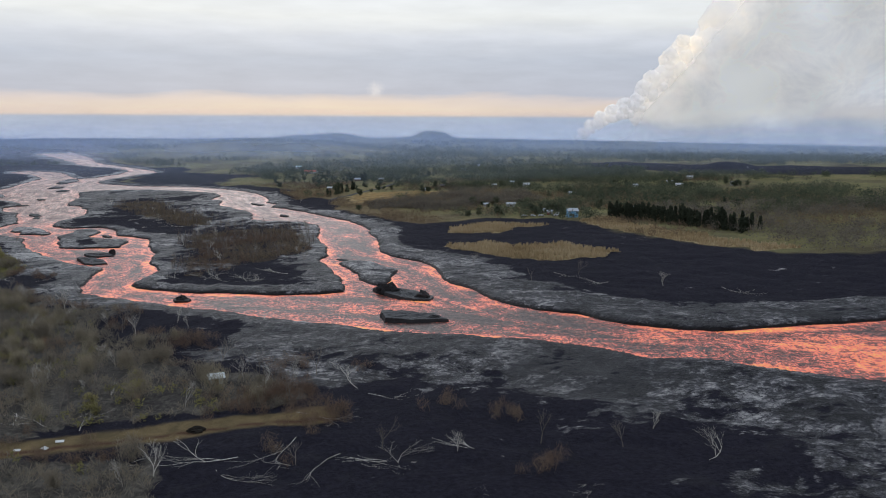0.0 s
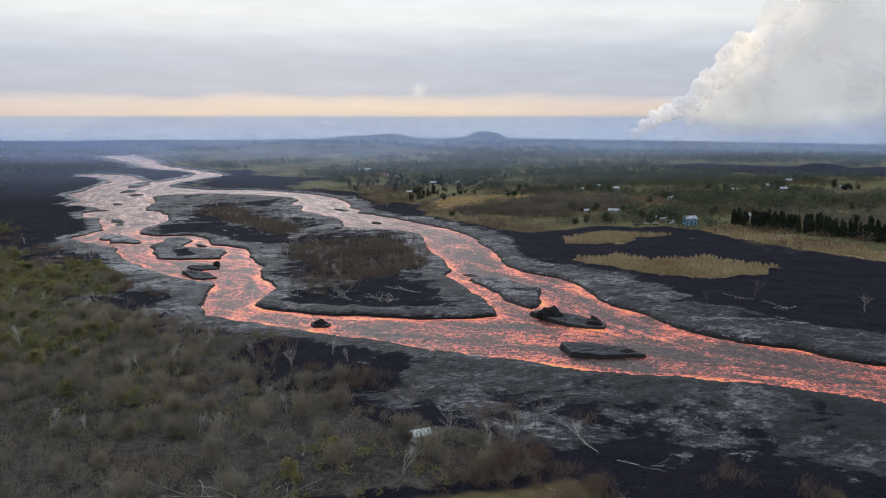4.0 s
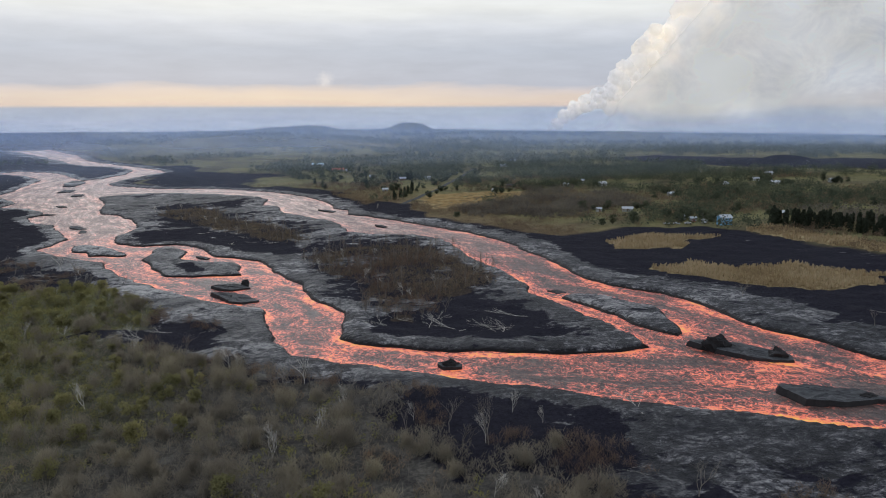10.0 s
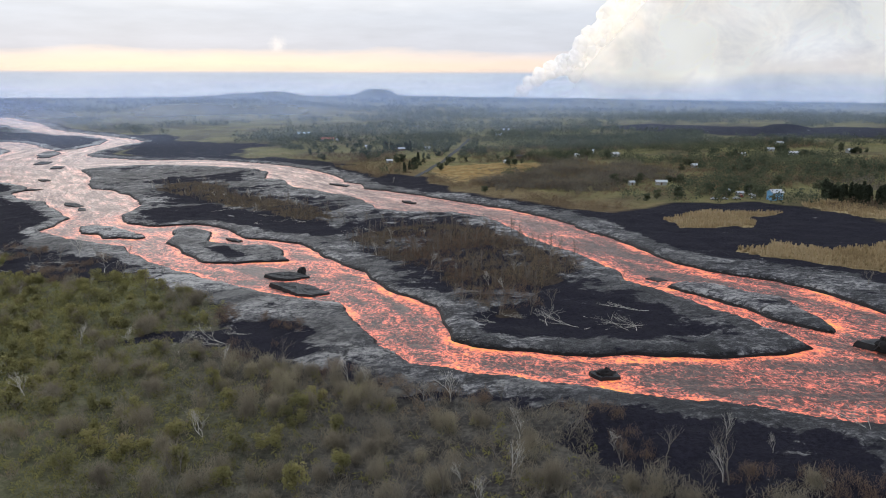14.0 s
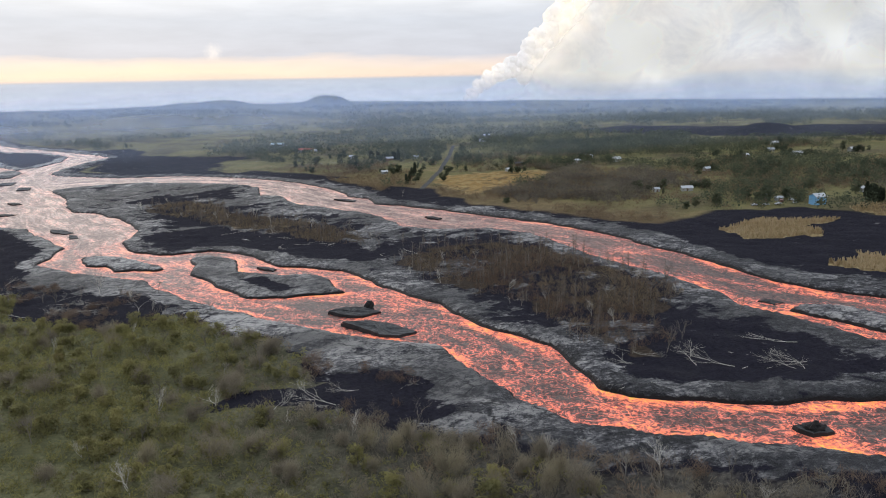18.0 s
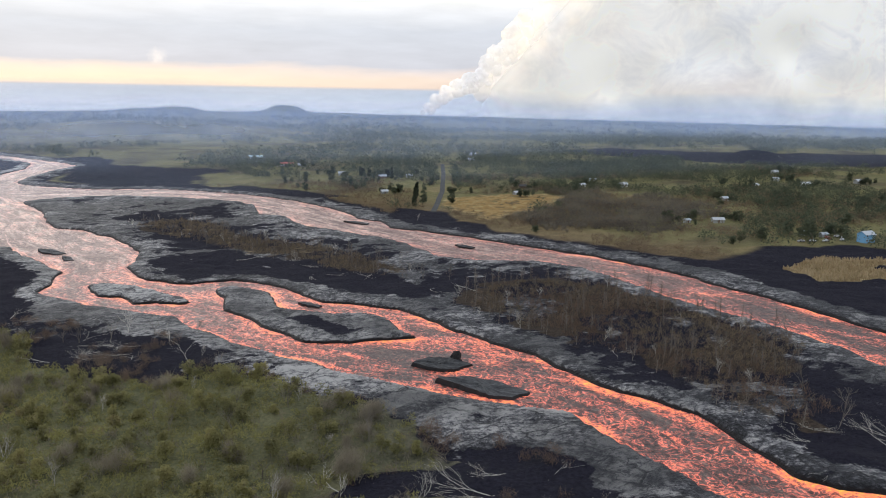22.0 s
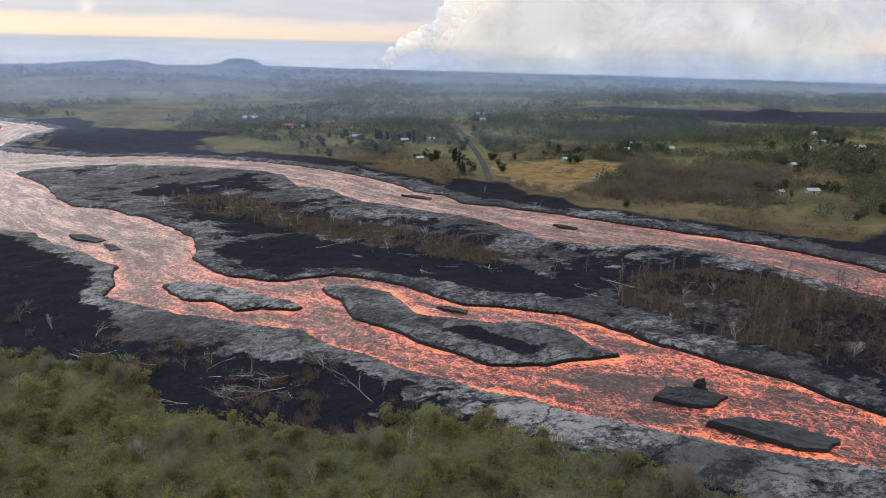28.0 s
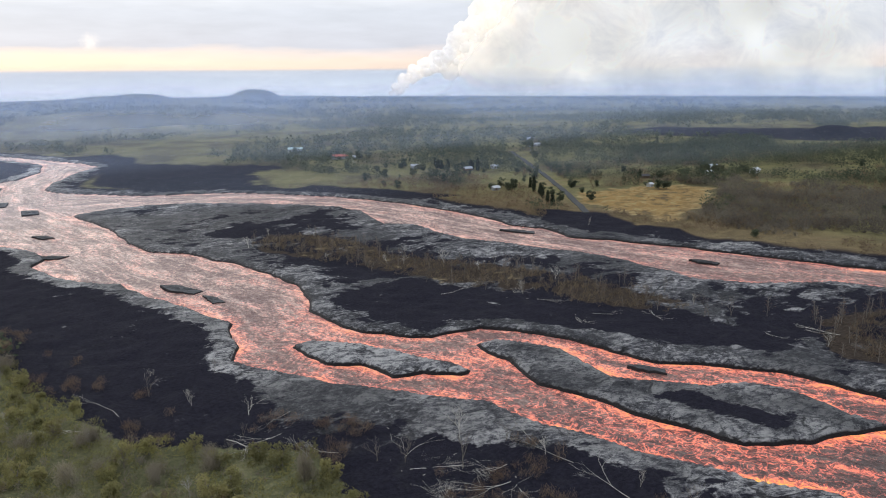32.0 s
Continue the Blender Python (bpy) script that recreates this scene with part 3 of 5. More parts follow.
heat = total(0.255, attr(nt, "hot"), math_node(nt, "MULTIPLY", veins, 0.33), centred(l_patch, 1.30), centred(l_lane, 0.35), centred(l_rip, 0.65), centred(l_fine, 0.35),
             centred(l_line, 0.30), math_node(nt, "MULTIPLY", edge, 0.20))
glow = ramp(nt, heat, [(0.24, (0.012, 0.004, 0.003)), (0.36, (0.060, 0.014, 0.009)), (0.45, (0.20, 0.042, 0.026)), (0.53, (0.55, 0.108, 0.072)), (0.63, (0.90, 0.190, 0.104)), (0.76, (1.0, 0.25, 0.080)),
                       (0.96, (1.0, 0.52, 0.05))])
tex = mix(nt, 0.45, mix(nt, 0.5, l_rip, l_line), mix(nt, 0.5, l_fine, l_vein))
skin_l = ramp(nt, tex, [(0.38, (0.016, 0.012, 0.011)), (0.48, (0.045, 0.035, 0.031)), (0.56, (0.105, 0.082, 0.070)), (0.64, (0.22, 0.175, 0.145))])
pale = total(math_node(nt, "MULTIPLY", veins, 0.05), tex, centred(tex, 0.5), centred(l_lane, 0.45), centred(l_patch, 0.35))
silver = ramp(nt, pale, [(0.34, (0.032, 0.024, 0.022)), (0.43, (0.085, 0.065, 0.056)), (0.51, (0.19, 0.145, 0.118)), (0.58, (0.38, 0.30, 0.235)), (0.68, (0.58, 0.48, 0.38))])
# paler skin and dimmer glow upstream stand in for grazing sky sheen
skin_l = mix(nt, sheen_free, silver, skin_l)
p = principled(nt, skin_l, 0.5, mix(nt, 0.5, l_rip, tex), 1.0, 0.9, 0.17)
glow = mix(nt, sheen_free, mix(nt, 0.35, glow, (0.42, 0.105, 0.070)), glow)
ln(nt, mix(nt, 1.0, glow, mix(nt, sheen_free, (0.34, 0.32, 0.34), (1.0, 1.0, 1.0)), "MULTIPLY"), p.inputs["Emission Color"])
p.inputs["Emission Strength"].default_value = 1.05


# ---- the ground: one sheet to the horizon ----
def axis(lo, a, b, hi, step, grow):
    mid = list(np.arange(a, b + 0.01, step))
    up, w = [], step
    while (up[-1] if up else b) < hi:
        w *= grow
        up.append((up[-1] if up else mid[-1]) + w)
    down, w = [], step
    while (down[-1] if down else a) > lo:
        w *= grow
        down.append((down[-1] if down else a) - w)
    return np.array(down[::-1] + mid + up)


XS = axis(-4700, -470, 150, 4700, 1.5, 1.035)
YS = np.concatenate([axis(-260, 150, 660, 660.5, 1.5, 1.07)[:-1], axis(659, 662, 663, 4900, 1.5, 1.0125)[2:]])
YS = np.unique(np.round(YS, 3))
GX, GY = np.meshgrid(XS, YS)
SHAPE = GX.shape
gx, gy = GX.ravel(), GY.ravel()


def grid_mesh(name, x, y, z, faces):
    me = bpy.data.meshes.new(name)
    me.vertices.add(len(x))
    me.vertices.foreach_set("co", np.stack([x, y, z], 1).astype(np.float32).ravel())
    me.loops.add(faces.size)
    me.loops.foreach_set("vertex_index", faces.ravel().astype(np.int32))
    me.polygons.add(len(faces))
    me.polygons.foreach_set("loop_start", np.arange(0, faces.size, 4, dtype=np.int32))
    me.polygons.foreach_set("use_smooth", np.ones(len(faces), bool))
    me.update(calc_edges=True)
    me.validate()
    return me


def put_attr(me, name, values):
    a = me.attributes.new(name, "FLOAT", "POINT")
    a.data.foreach_set("value", np.asarray(values, np.float32))


rows_n, cols_n = SHAPE
idx = np.arange(rows_n * cols_n).reshape(SHAPE)
quads = np.stack([idx[:-1, :-1], idx[:-1, 1:], idx[1:, 1:], idx[1:, :-1]], -1).reshape(-1, 4)
dist, cover = zones(gx, gy)
gz = ground_height(gx, gy)
me = grid_mesh("ground", gx, gy, gz, quads)
for key, values in cover.items():
    put_attr(me, key, values)
put_attr(me, "bank", np.clip(dist, -5, 10))
me.materials.append(ground_mat)
ground = tagged(new("ground", me), "black and silver cooled lava field with scrub and meadows", "ground", kind="structure")

# ---- the lava: one sheet between the banks ----
keep = (dist.reshape(SHAPE) < 1.2)
face_keep = (keep[:-1, :-1] | keep[:-1, 1:] | keep[1:, 1:] | keep[1:, :-1]).ravel() & (gy[quads[:, 0]] < 2000) & (np.abs(gx[quads[:, 0]]) < 950)
lq = quads[face_keep]
used, inv = np.unique(lq, return_inverse=True)
lx, ly, ldist = gx[used], gy[used], dist[used]
lz = base_height(lx, ly) + hills(lx, ly) + 0.28 * (fbm(lx, ly, 7, 71, 3) - 0.5)
me = grid_mesh("lava_river", lx, ly, lz, inv.reshape(-1, 4))
dw, sw, ow = along(lx, ly, FLOW_WEST)
dn, sn, on = along(lx, ly, FLOW_NORTH)
west = dw < dn
put_attr(me, "way", np.where(west, sw, sn + 500))
put_attr(me, "across", np.where(west, ow, on + 90))
put_attr(me, "edge", smooth(ldist, -6.0, -0.8))
spots = sum(np.exp(-((lx - cx) ** 2 + (ly - cy) ** 2) / r ** 2) for cx, cy, r in ((-134, 346, 9), (-184, 415, 7), (-100, 309, 7), (66, 232, 12), (100, 218, 22), (140, 205, 26), (-20, 345, 8), (-8, 300, 7), (-178, 452, 6), (-104, 316, 6)))
north_arm = (~west) & (ly > 430)
put_attr(me, "hot", 0.24 * spots - 0.05 * smooth(-ldist, 6, 16) - 0.02 * smooth(ly, 480, 800) - 0.02 * north_arm)
# falls upstream, where the painted sky sheen takes over
put_attr(me, "sheen_free", 1.0 - 0.9 * smooth(ly, 420, 800))
me.materials.append(lava_mat)
lava = tagged(new("lava_river", me), "glowing orange lava river with a grey skin, braided", "lava", kind="structure")


# ---- mesh helpers ----
def part(name, data, material, parent=None, label=""):
    """Links a bmesh or a mesh as one object, under a thing or a part."""
    if isinstance(data, bmesh.types.BMesh):
        me = bpy.data.meshes.new(name)
        data.to_mesh(me)
        data.free()
    else:
        me = data
    if material is not None and not me.materials:
        me.materials.append(material)
    ob = new(name, me)
    ob.parent = parent
    return tagged(ob, label)


def tri_mesh(name, verts, faces, shade=False):
    me = bpy.data.meshes.new(name)
    me.from_pydata([tuple(v) for v in verts], [], [tuple(int(i) for i in f) for f in faces])
    if shade:
        me.polygons.foreach_set("use_smooth", np.ones(len(me.polygons), bool))
    me.update()
    return me


def box(bm, x0, y0, z0, x1, y1, z1, bevel=0.0):
    made = bmesh.ops.create_cube(bm, size=1.0, matrix=Matrix.LocRotScale(((x0 + x1) / 2, (y0 + y1) / 2, (z0 + z1) / 2), None, (x1 - x0, y1 - y0, z1 - z0)))
    if bevel:
        edges = list({e for v in made["verts"] for e in v.link_edges})
        bmesh.ops.bevel(bm, geom=edges, offset=bevel, segments=1, affect="EDGES")
    return bm


def empty(name, m, label, category, group="", kind=""):
    ob = new(name)
    ob.matrix_world = m
    return tagged(ob, label, category, group, kind)


def plain_mat(name, colour, rough=0.8, vary=0.25, size=0.6, spec=0.4, metal=0.0):
    m, nt = new_mat(name)
    obj = nt.nodes.new("ShaderNodeTexCoord").outputs["Object"]
    n1, n2 = noise_tex(nt, obj, size, 5, 0.6), noise_tex(nt, obj, size * 9, 4, 0.6)
    rnd = nt.nodes.new("ShaderNodeObjectInfo").outputs["Random"]
    f = math_node(nt, "ADD", math_node(nt, "MULTIPLY", n1, 0.6), math_node(nt, "MULTIPLY", n2, 0.4))
    f = math_node(nt, "ADD", f, math_node(nt, "MULTIPLY", math_node(nt, "SUBTRACT", rnd, 0.5), 0.25))
    dark = tuple(c * (1 - vary) for c in colour)
    light = tuple(min(1, c * (1 + vary)) for c in colour)
    principled(nt, ramp(nt, f, [(0.3, dark), (0.7, light)]), rough, n2, 0.3, 0.05, spec, metal)
    return m


def leaf_mat(name, stops, through=0.42):
    m, nt = new_mat(name)
    isl = nt.nodes.new("ShaderNodeNewGeometry").outputs["Random Per Island"]
    rnd = nt.nodes.new("ShaderNodeObjectInfo").outputs["Random"]
    big = noise_tex(nt, position(nt), 0.035, 6, 0.72)
    f = math_node(nt, "ADD", math_node(nt, "ADD", math_node(nt, "MULTIPLY", isl, 0.20), 0.20), math_node(nt, "MULTIPLY", rnd, 0.28))
    f = math_node(nt, "ADD", f, math_node(nt, "MULTIPLY", math_node(nt, "SUBTRACT", big, 0.45), 1.7))
    colour = ramp(nt, f, stops)
    dif = nd(nt, "ShaderNodeBsdfDiffuse", Roughness=0.6)
    tra = nt.nodes.new("ShaderNodeBsdfTranslucent")
    ln(nt, colour, dif.inputs[0])
    ln(nt, colour, tra.inputs[0])
    mx = nd(nt, "ShaderNodeMixShader", Fac=through)
    ln(nt, dif.outputs[0], mx.inputs[1])
    ln(nt, tra.outputs[0], mx.inputs[2])
    ln(nt, mx.outputs[0], nt.nodes.new("ShaderNodeOutputMaterial").inputs[0])
    return m


leaf_green = leaf_mat("green leaves", [(0.1, (0.10, 0.092, 0.048)), (0.4, (0.21, 0.195, 0.078)), (0.7, (0.31, 0.28, 0.10)), (1.0, (0.29, 0.215, 0.12))])
leaf_belt = leaf_mat("brown belt scrub", [(0.1, (0.098, 0.074, 0.054)), (0.5, (0.180, 0.134, 0.090)), (0.9, (0.245, 0.180, 0.105))], 0.5)
leaf_forest = leaf_mat("olive forest leaves", [(0.1, (0.120, 0.112, 0.060)), (0.4, (0.215, 0.200, 0.092)), (0.7, (0.29, 0.26, 0.11)), (1.0, (0.28, 0.22, 0.13))], 0.5)
leaf_twig = leaf_mat("pale twiggy scrub", [(0.1, (0.15, 0.128, 0.100)), (0.5, (0.25, 0.215, 0.160)), (0.9, (0.32, 0.28, 0.18))], 0.5)
leaf_dull = leaf_mat("grey-brown scrub leaves", [(0.05, (0.070, 0.060, 0.050)), (0.4, (0.155, 0.135, 0.110)), (0.65, (0.22, 0.192, 0.145)), (0.95, (0.22, 0.150, 0.098))])
leaf_tan = leaf_mat("tan withered brush", [(0.1, (0.10, 0.078, 0.054)), (0.5, (0.205, 0.158, 0.104)), (0.9, (0.30, 0.24, 0.155))])
leaf_rust = leaf_mat("scorched brown leaves", [(0.1, (0.095, 0.064, 0.050)), (0.5, (0.155, 0.105, 0.076)), (0.9, (0.20, 0.15, 0.105))])
leaf_far = leaf_mat("distant tree leaves", [(0.1, (0.048, 0.058, 0.041)), (0.45, (0.086, 0.098, 0.064)), (0.7, (0.125, 0.134, 0.082)), (1.0, (0.16, 0.145, 0.095))], 0.5)
leaf_pine = leaf_mat("dark needle leaves", [(0.1, (0.032, 0.038, 0.026)), (0.6, (0.054, 0.062, 0.042)), (1.0, (0.075, 0.080, 0.052))], 0.25)
leaf_straw = leaf_mat("dry cane grass blades", [(0.1, (0.17, 0.122, 0.066)), (0.5, (0.34, 0.255, 0.145)), (1.0, (0.47, 0.38, 0.24))])
bark_mat = plain_mat("grey bark", (0.15, 0.13, 0.108), 0.9, 0.4, 0.8, 0.2)
bone_mat = plain_mat("bleached dead wood", (0.40, 0.37, 0.32), 0.85, 0.4, 0.8, 0.2)
clinker_mat = plain_mat("black clinker", (0.020, 0.018, 0.018), 0.9, 0.5, 0.5, 0.3)
raft_mat = plain_mat("grey raft crust", (0.036, 0.036, 0.037), 0.75, 0.85, 0.6, 0.25)


# ---- rafts and rocks riding in the lava ----
def raft_slab(outline, height, seed, lumps=0.5):
    """A crust raft: ragged rim, steep dark side, uneven top."""
    rng = random.Random(seed)
    cx, cy = sum(p[0] for p in outline) / len(outline), sum(p[1] for p in outline) / len(outline)
    ring = []
    for (ax, ay), (bx, by) in zip(outline, outline[1:] + outline[:1]):
        steps = max(2, int(math.hypot(bx - ax, by - ay) / 1.6))
        for i in range(steps):
            k = i / steps
            ring.append((ax + (bx - ax) * k + rng.uniform(-0.45, 0.45) - cx, ay + (by - ay) * k + rng.uniform(-0.5, 0.5) - cy))
    n = len(ring)
    verts, faces = [], []
    for scale, z, jit in ((1.03, -1.6, 0), (1.0, 0.25, 0.1), (0.96, height, 0.15), (0.8, height * 1.05, lumps), (0.5, height * 0.95, lumps), (0.2, height * 1.05, lumps)):
        for x, y in ring:
            verts.append((x * scale, y * scale, z + rng.uniform(-jit, jit) * 0.6))
    for r in range(5):
        for i in range(n):
            j = (i + 1) % n
            faces.append((r * n + i, r * n + j, (r + 1) * n + j, (r + 1) * n + i))
    faces.append(tuple(5 * n + i for i in range(n)))
    me = tri_mesh("slab", verts, faces)
    me.materials.append(raft_mat)
    me.materials.append(clinker_mat)
    me.polygons.foreach_set("material_index", np.array([1 if k < 2 * n else 0 for k in range(len(faces))], np.int32))
    return me, cx, cy


def mound_mesh(rx, ry, h, seed):
    """A steep broken lump of clinker."""
    bm = bmesh.new()
    bmesh.ops.create_icosphere(bm, subdivisions=3, radius=1.0)
    for v in bm.verts:
        n = noise.fractal(v.co * 1.9 + Vector((seed * 7.1, 0, 0)), 0.8, 2.0, 4)
        v.co *= 1 + 0.42 * n
        v.co.x, v.co.y, v.co.z = v.co.x * rx, v.co.y * ry, max(-0.25, v.co.z) * h
    return bm


RAFTS = [("long raft of grey crust with dark sides", [(-198, 437), (-188, 436), (-181, 430), (-174, 419), (-181, 416), (-187, 419), (-193, 429)], 1.3, []),
         ("grey crust raft with a small black knob", [(-202, 455), (-195, 459), (-188, 457), (-183, 449), (-190, 445), (-198, 449)], 1.1, [(-186.5, 456, 1.8, 1.6, 2.6)]),
         ("raft with two black clinker mounds", [(-27, 322), (-20, 323), (-10, 316), (-2, 305), (-4, 299), (-10, 300), (-16, 304), (-22, 312)], 1.2, [(-21.0, 315.5, 4.2, 3.2, 3.4), (-7, 304.5, 3.0, 2.6, 2.7)]),
         ("flat dark rectangular crust raft", [(-21, 277), (-12, 276), (-2, 272), (3, 264), (-8, 263), (-19, 265)], 1.5, [(-2, 267, 2.2, 1.6, 1.0)]),
         ("small black rock in the current", [(-106, 315), (-101, 316), (-98, 313), (-99, 310), (-104, 310)], 0.9, [(-102, 312.5, 2.6, 1.8, 1.8)]),
         ("small narrow dark raft", [(-231, 550), (-226, 549), (-221, 543), (-223, 540), (-228, 545)], 0.9, []),
         ("oval dark raft with a glowing rim", [(-370, 731), (-362, 729), (-351, 714), (-355, 710), (-366, 720)], 0.9, []),
         ("small oval raft of dark crust", [(-448, 903), (-440, 902), (-433, 893), (-441, 891)], 0.9, []),
         ("thin dark raft near the bank", [(-180, 775), (-174, 773), (-164, 761), (-167, 756), (-175, 766)], 0.9, []),
         ("small dark raft in the narrow arm", [(-130, 661), (-126, 659), (-121, 650), (-124, 647), (-129, 654)], 0.9, []),
         ("dark tongue of crust by the bank", [(-437, 833), (-428, 834), (-419, 829), (-424, 824), (-434, 826)], 0.8, []),
         ("low raft of cracked crust", [(-352, 705), (-346, 700), (-343, 690), (-348, 690)], 0.6, []),
         ("low dark raft upstream", [(-470, 1010), (-458, 1008), (-455, 990), (-466, 988)], 0.9, []),
         ("low dark raft far upstream", [(-520, 1130), (-505, 1128), (-503, 1100), (-517, 1098)], 0.9, []),
         ("dark raft where the arms meet", [(-500, 1060), (-486, 1058), (-484, 1036), (-498, 1034)], 0.9, []),
         ("small raft at the fork", [(-54, 413), (-49, 413), (-46, 408), (-51, 407)], 0.25, [])]
for i, (label, outline, height, lumps) in enumerate(RAFTS):
    slab, cx, cy = raft_slab(outline, height, 100 + i)
    z = float(base_height(cx, cy) + hills(cx, cy))
    raft = empty("lava_raft", pose(cx, cy, z), label, "lava raft", "rafts in the lava river")
    part("slab", slab, None, raft)
    for j, (mx, my, rx, ry, h) in enumerate(lumps):
        ob = part("mound", mound_mesh(rx, ry, h, i * 3 + j), clinker_mat, raft, "black clinker mound")
        ob.location = (mx - cx, my - cy, height * 0.7)


# ---- trees ----
def limb(verts, faces, a, b, ra, rb, sides=4):
    d = (b - a).normalized()
    u = d.cross(Vector((0.31, 0.87, 0.38))).normalized()
    w = d.cross(u)
    base = len(verts)
    for p, r in ((a, ra), (b, rb)):
        for i in range(sides):
            ang = 2 * math.pi * i / sides
            verts.append(p + (u * math.cos(ang) + w * math.sin(ang)) * r)
    for i in range(sides):
        j = (i + 1) % sides
        faces.append((base + i, base + j, base + sides + j, base + sides + i))


def grow(verts, faces, rng, p, d, length, r, depth, spread, tips, bend=0.25, up=0.12):
    """A limb in two bent pieces that forks until depth runs out."""
    mid = p + d * length * 0.5
    d2 = (d + Vector((rng.uniform(-bend, bend), rng.uniform(-bend, bend), rng.uniform(-bend, bend) * 0.5 + up))).normalized()
    end = mid + d2 * length * 0.5
    sides = 5 if depth > 2 else 3
    limb(verts, faces, p, mid, r, r * 0.84, sides)
    limb(verts, faces, mid, end, r * 0.84, r * 0.66, sides)
    if depth == 0:
        tips.append(end)
        return
    for k in range(rng.choice((2, 3, 3)) if depth > 1 else 2):
        turn = Vector((rng.uniform(-1, 1), rng.uniform(-1, 1), rng.uniform(-0.35, 0.6)))
        nd2 = (d2 + turn * spread).normalized()
        grow(verts, faces, rng, end if k < 2 else mid, nd2, length * rng.uniform(0.62, 0.85), r * 0.6, depth - 1, spread, tips, bend, up)


def leaf_cloud(rng, centres, radius, count, size, flat=0.75):
    """Many small leaf tufts scattered in lumps round the given places."""
    verts, faces = [], []
    for k in range(count):
        c = centres[rng.randrange(len(centres))]
        off = Vector((rng.gauss(0, 1), rng.gauss(0, 1), rng.gauss(0, 1)))
        off = off.normalized() * radius * (rng.random() ** 0.45)
        p = Vector(c) + Vector((off.x, off.y, off.z * flat))
        u = Vector((rng.uniform(-1, 1), rng.uniform(-1, 1), rng.uniform(-0.5, 0.9))).normalized()
        w = u.cross(Vector((rng.uniform(-1, 1), rng.uniform(-1, 1), rng.uniform(-1, 1)))).normalized()
        s = size * rng.uniform(0.6, 1.35)
        b = len(verts)
        verts += [p - u * s * 0.5, p + w * s * 0.42, p + u * s * 0.6 + u.cross(w) * s * 0.2, p - w * s * 0.36]
        faces.append((b, b + 1, b + 2, b + 3))
    return verts, faces


def leaf_field(seed, centres, radius, tufts, size, flat=0.8, thin=1.0):
    """Leaf tufts round many places at once: verts and quads as arrays. thin below 1: longer, narrower, more upright twigs."""
    g = np.random.default_rng(seed)
    centres = np.repeat(np.asarray(centres, float), tufts, 0)
    n = len(centres)
    radius = np.repeat(np.broadcast_to(np.asarray(radius, float), (n // tufts,)), tufts)
    size = np.repeat(np.broadcast_to(np.asarray(size, float), (n // tufts,)), tufts)
    off = g.normal(size=(n, 3))
    off *= (radius * g.random(n) ** 0.45 / np.linalg.norm(off, axis=1))[:, None]
    off[:, 2] *= flat
    p = centres + off
    u = g.uniform(-1, 1, (n, 3))
    u[:, 2] = u[:, 2] * 0.7 + 0.2 + 0.9 * (1 - thin)
    u /= np.linalg.norm(u, axis=1)[:, None]
    w = np.cross(u, g.uniform(-1, 1, (n, 3)))
    w /= np.linalg.norm(w, axis=1)[:, None] + 1e-6
    s = (size * g.uniform(0.6, 1.35, n))[:, None]
    t, w = s / thin ** 0.8, w * thin
    quad = np.stack([p - u * t * 0.5, p + w * s * 0.42, p + u * t * 0.6 + np.cross(u, w) * s * 0.2, p - w * s * 0.36], 1)
    return quad.reshape(-1, 3)


def leaf_object(name, verts, mat, label, category):
    me = bpy.data.meshes.new(name)
    n = len(verts)
    me.vertices.add(n)
    me.vertices.foreach_set("co", verts.astype(np.float32).ravel())
    me.loops.add(n)
    me.loops.foreach_set("vertex_index", np.arange(n, dtype=np.int32))
    me.polygons.add(n // 4)
    me.polygons.foreach_set("loop_start", np.arange(0, n, 4, dtype=np.int32))
    me.update(calc_edges=True)
    me.materials.append(mat)
    return tagged(new(name, me), label, category, kind="stuff")


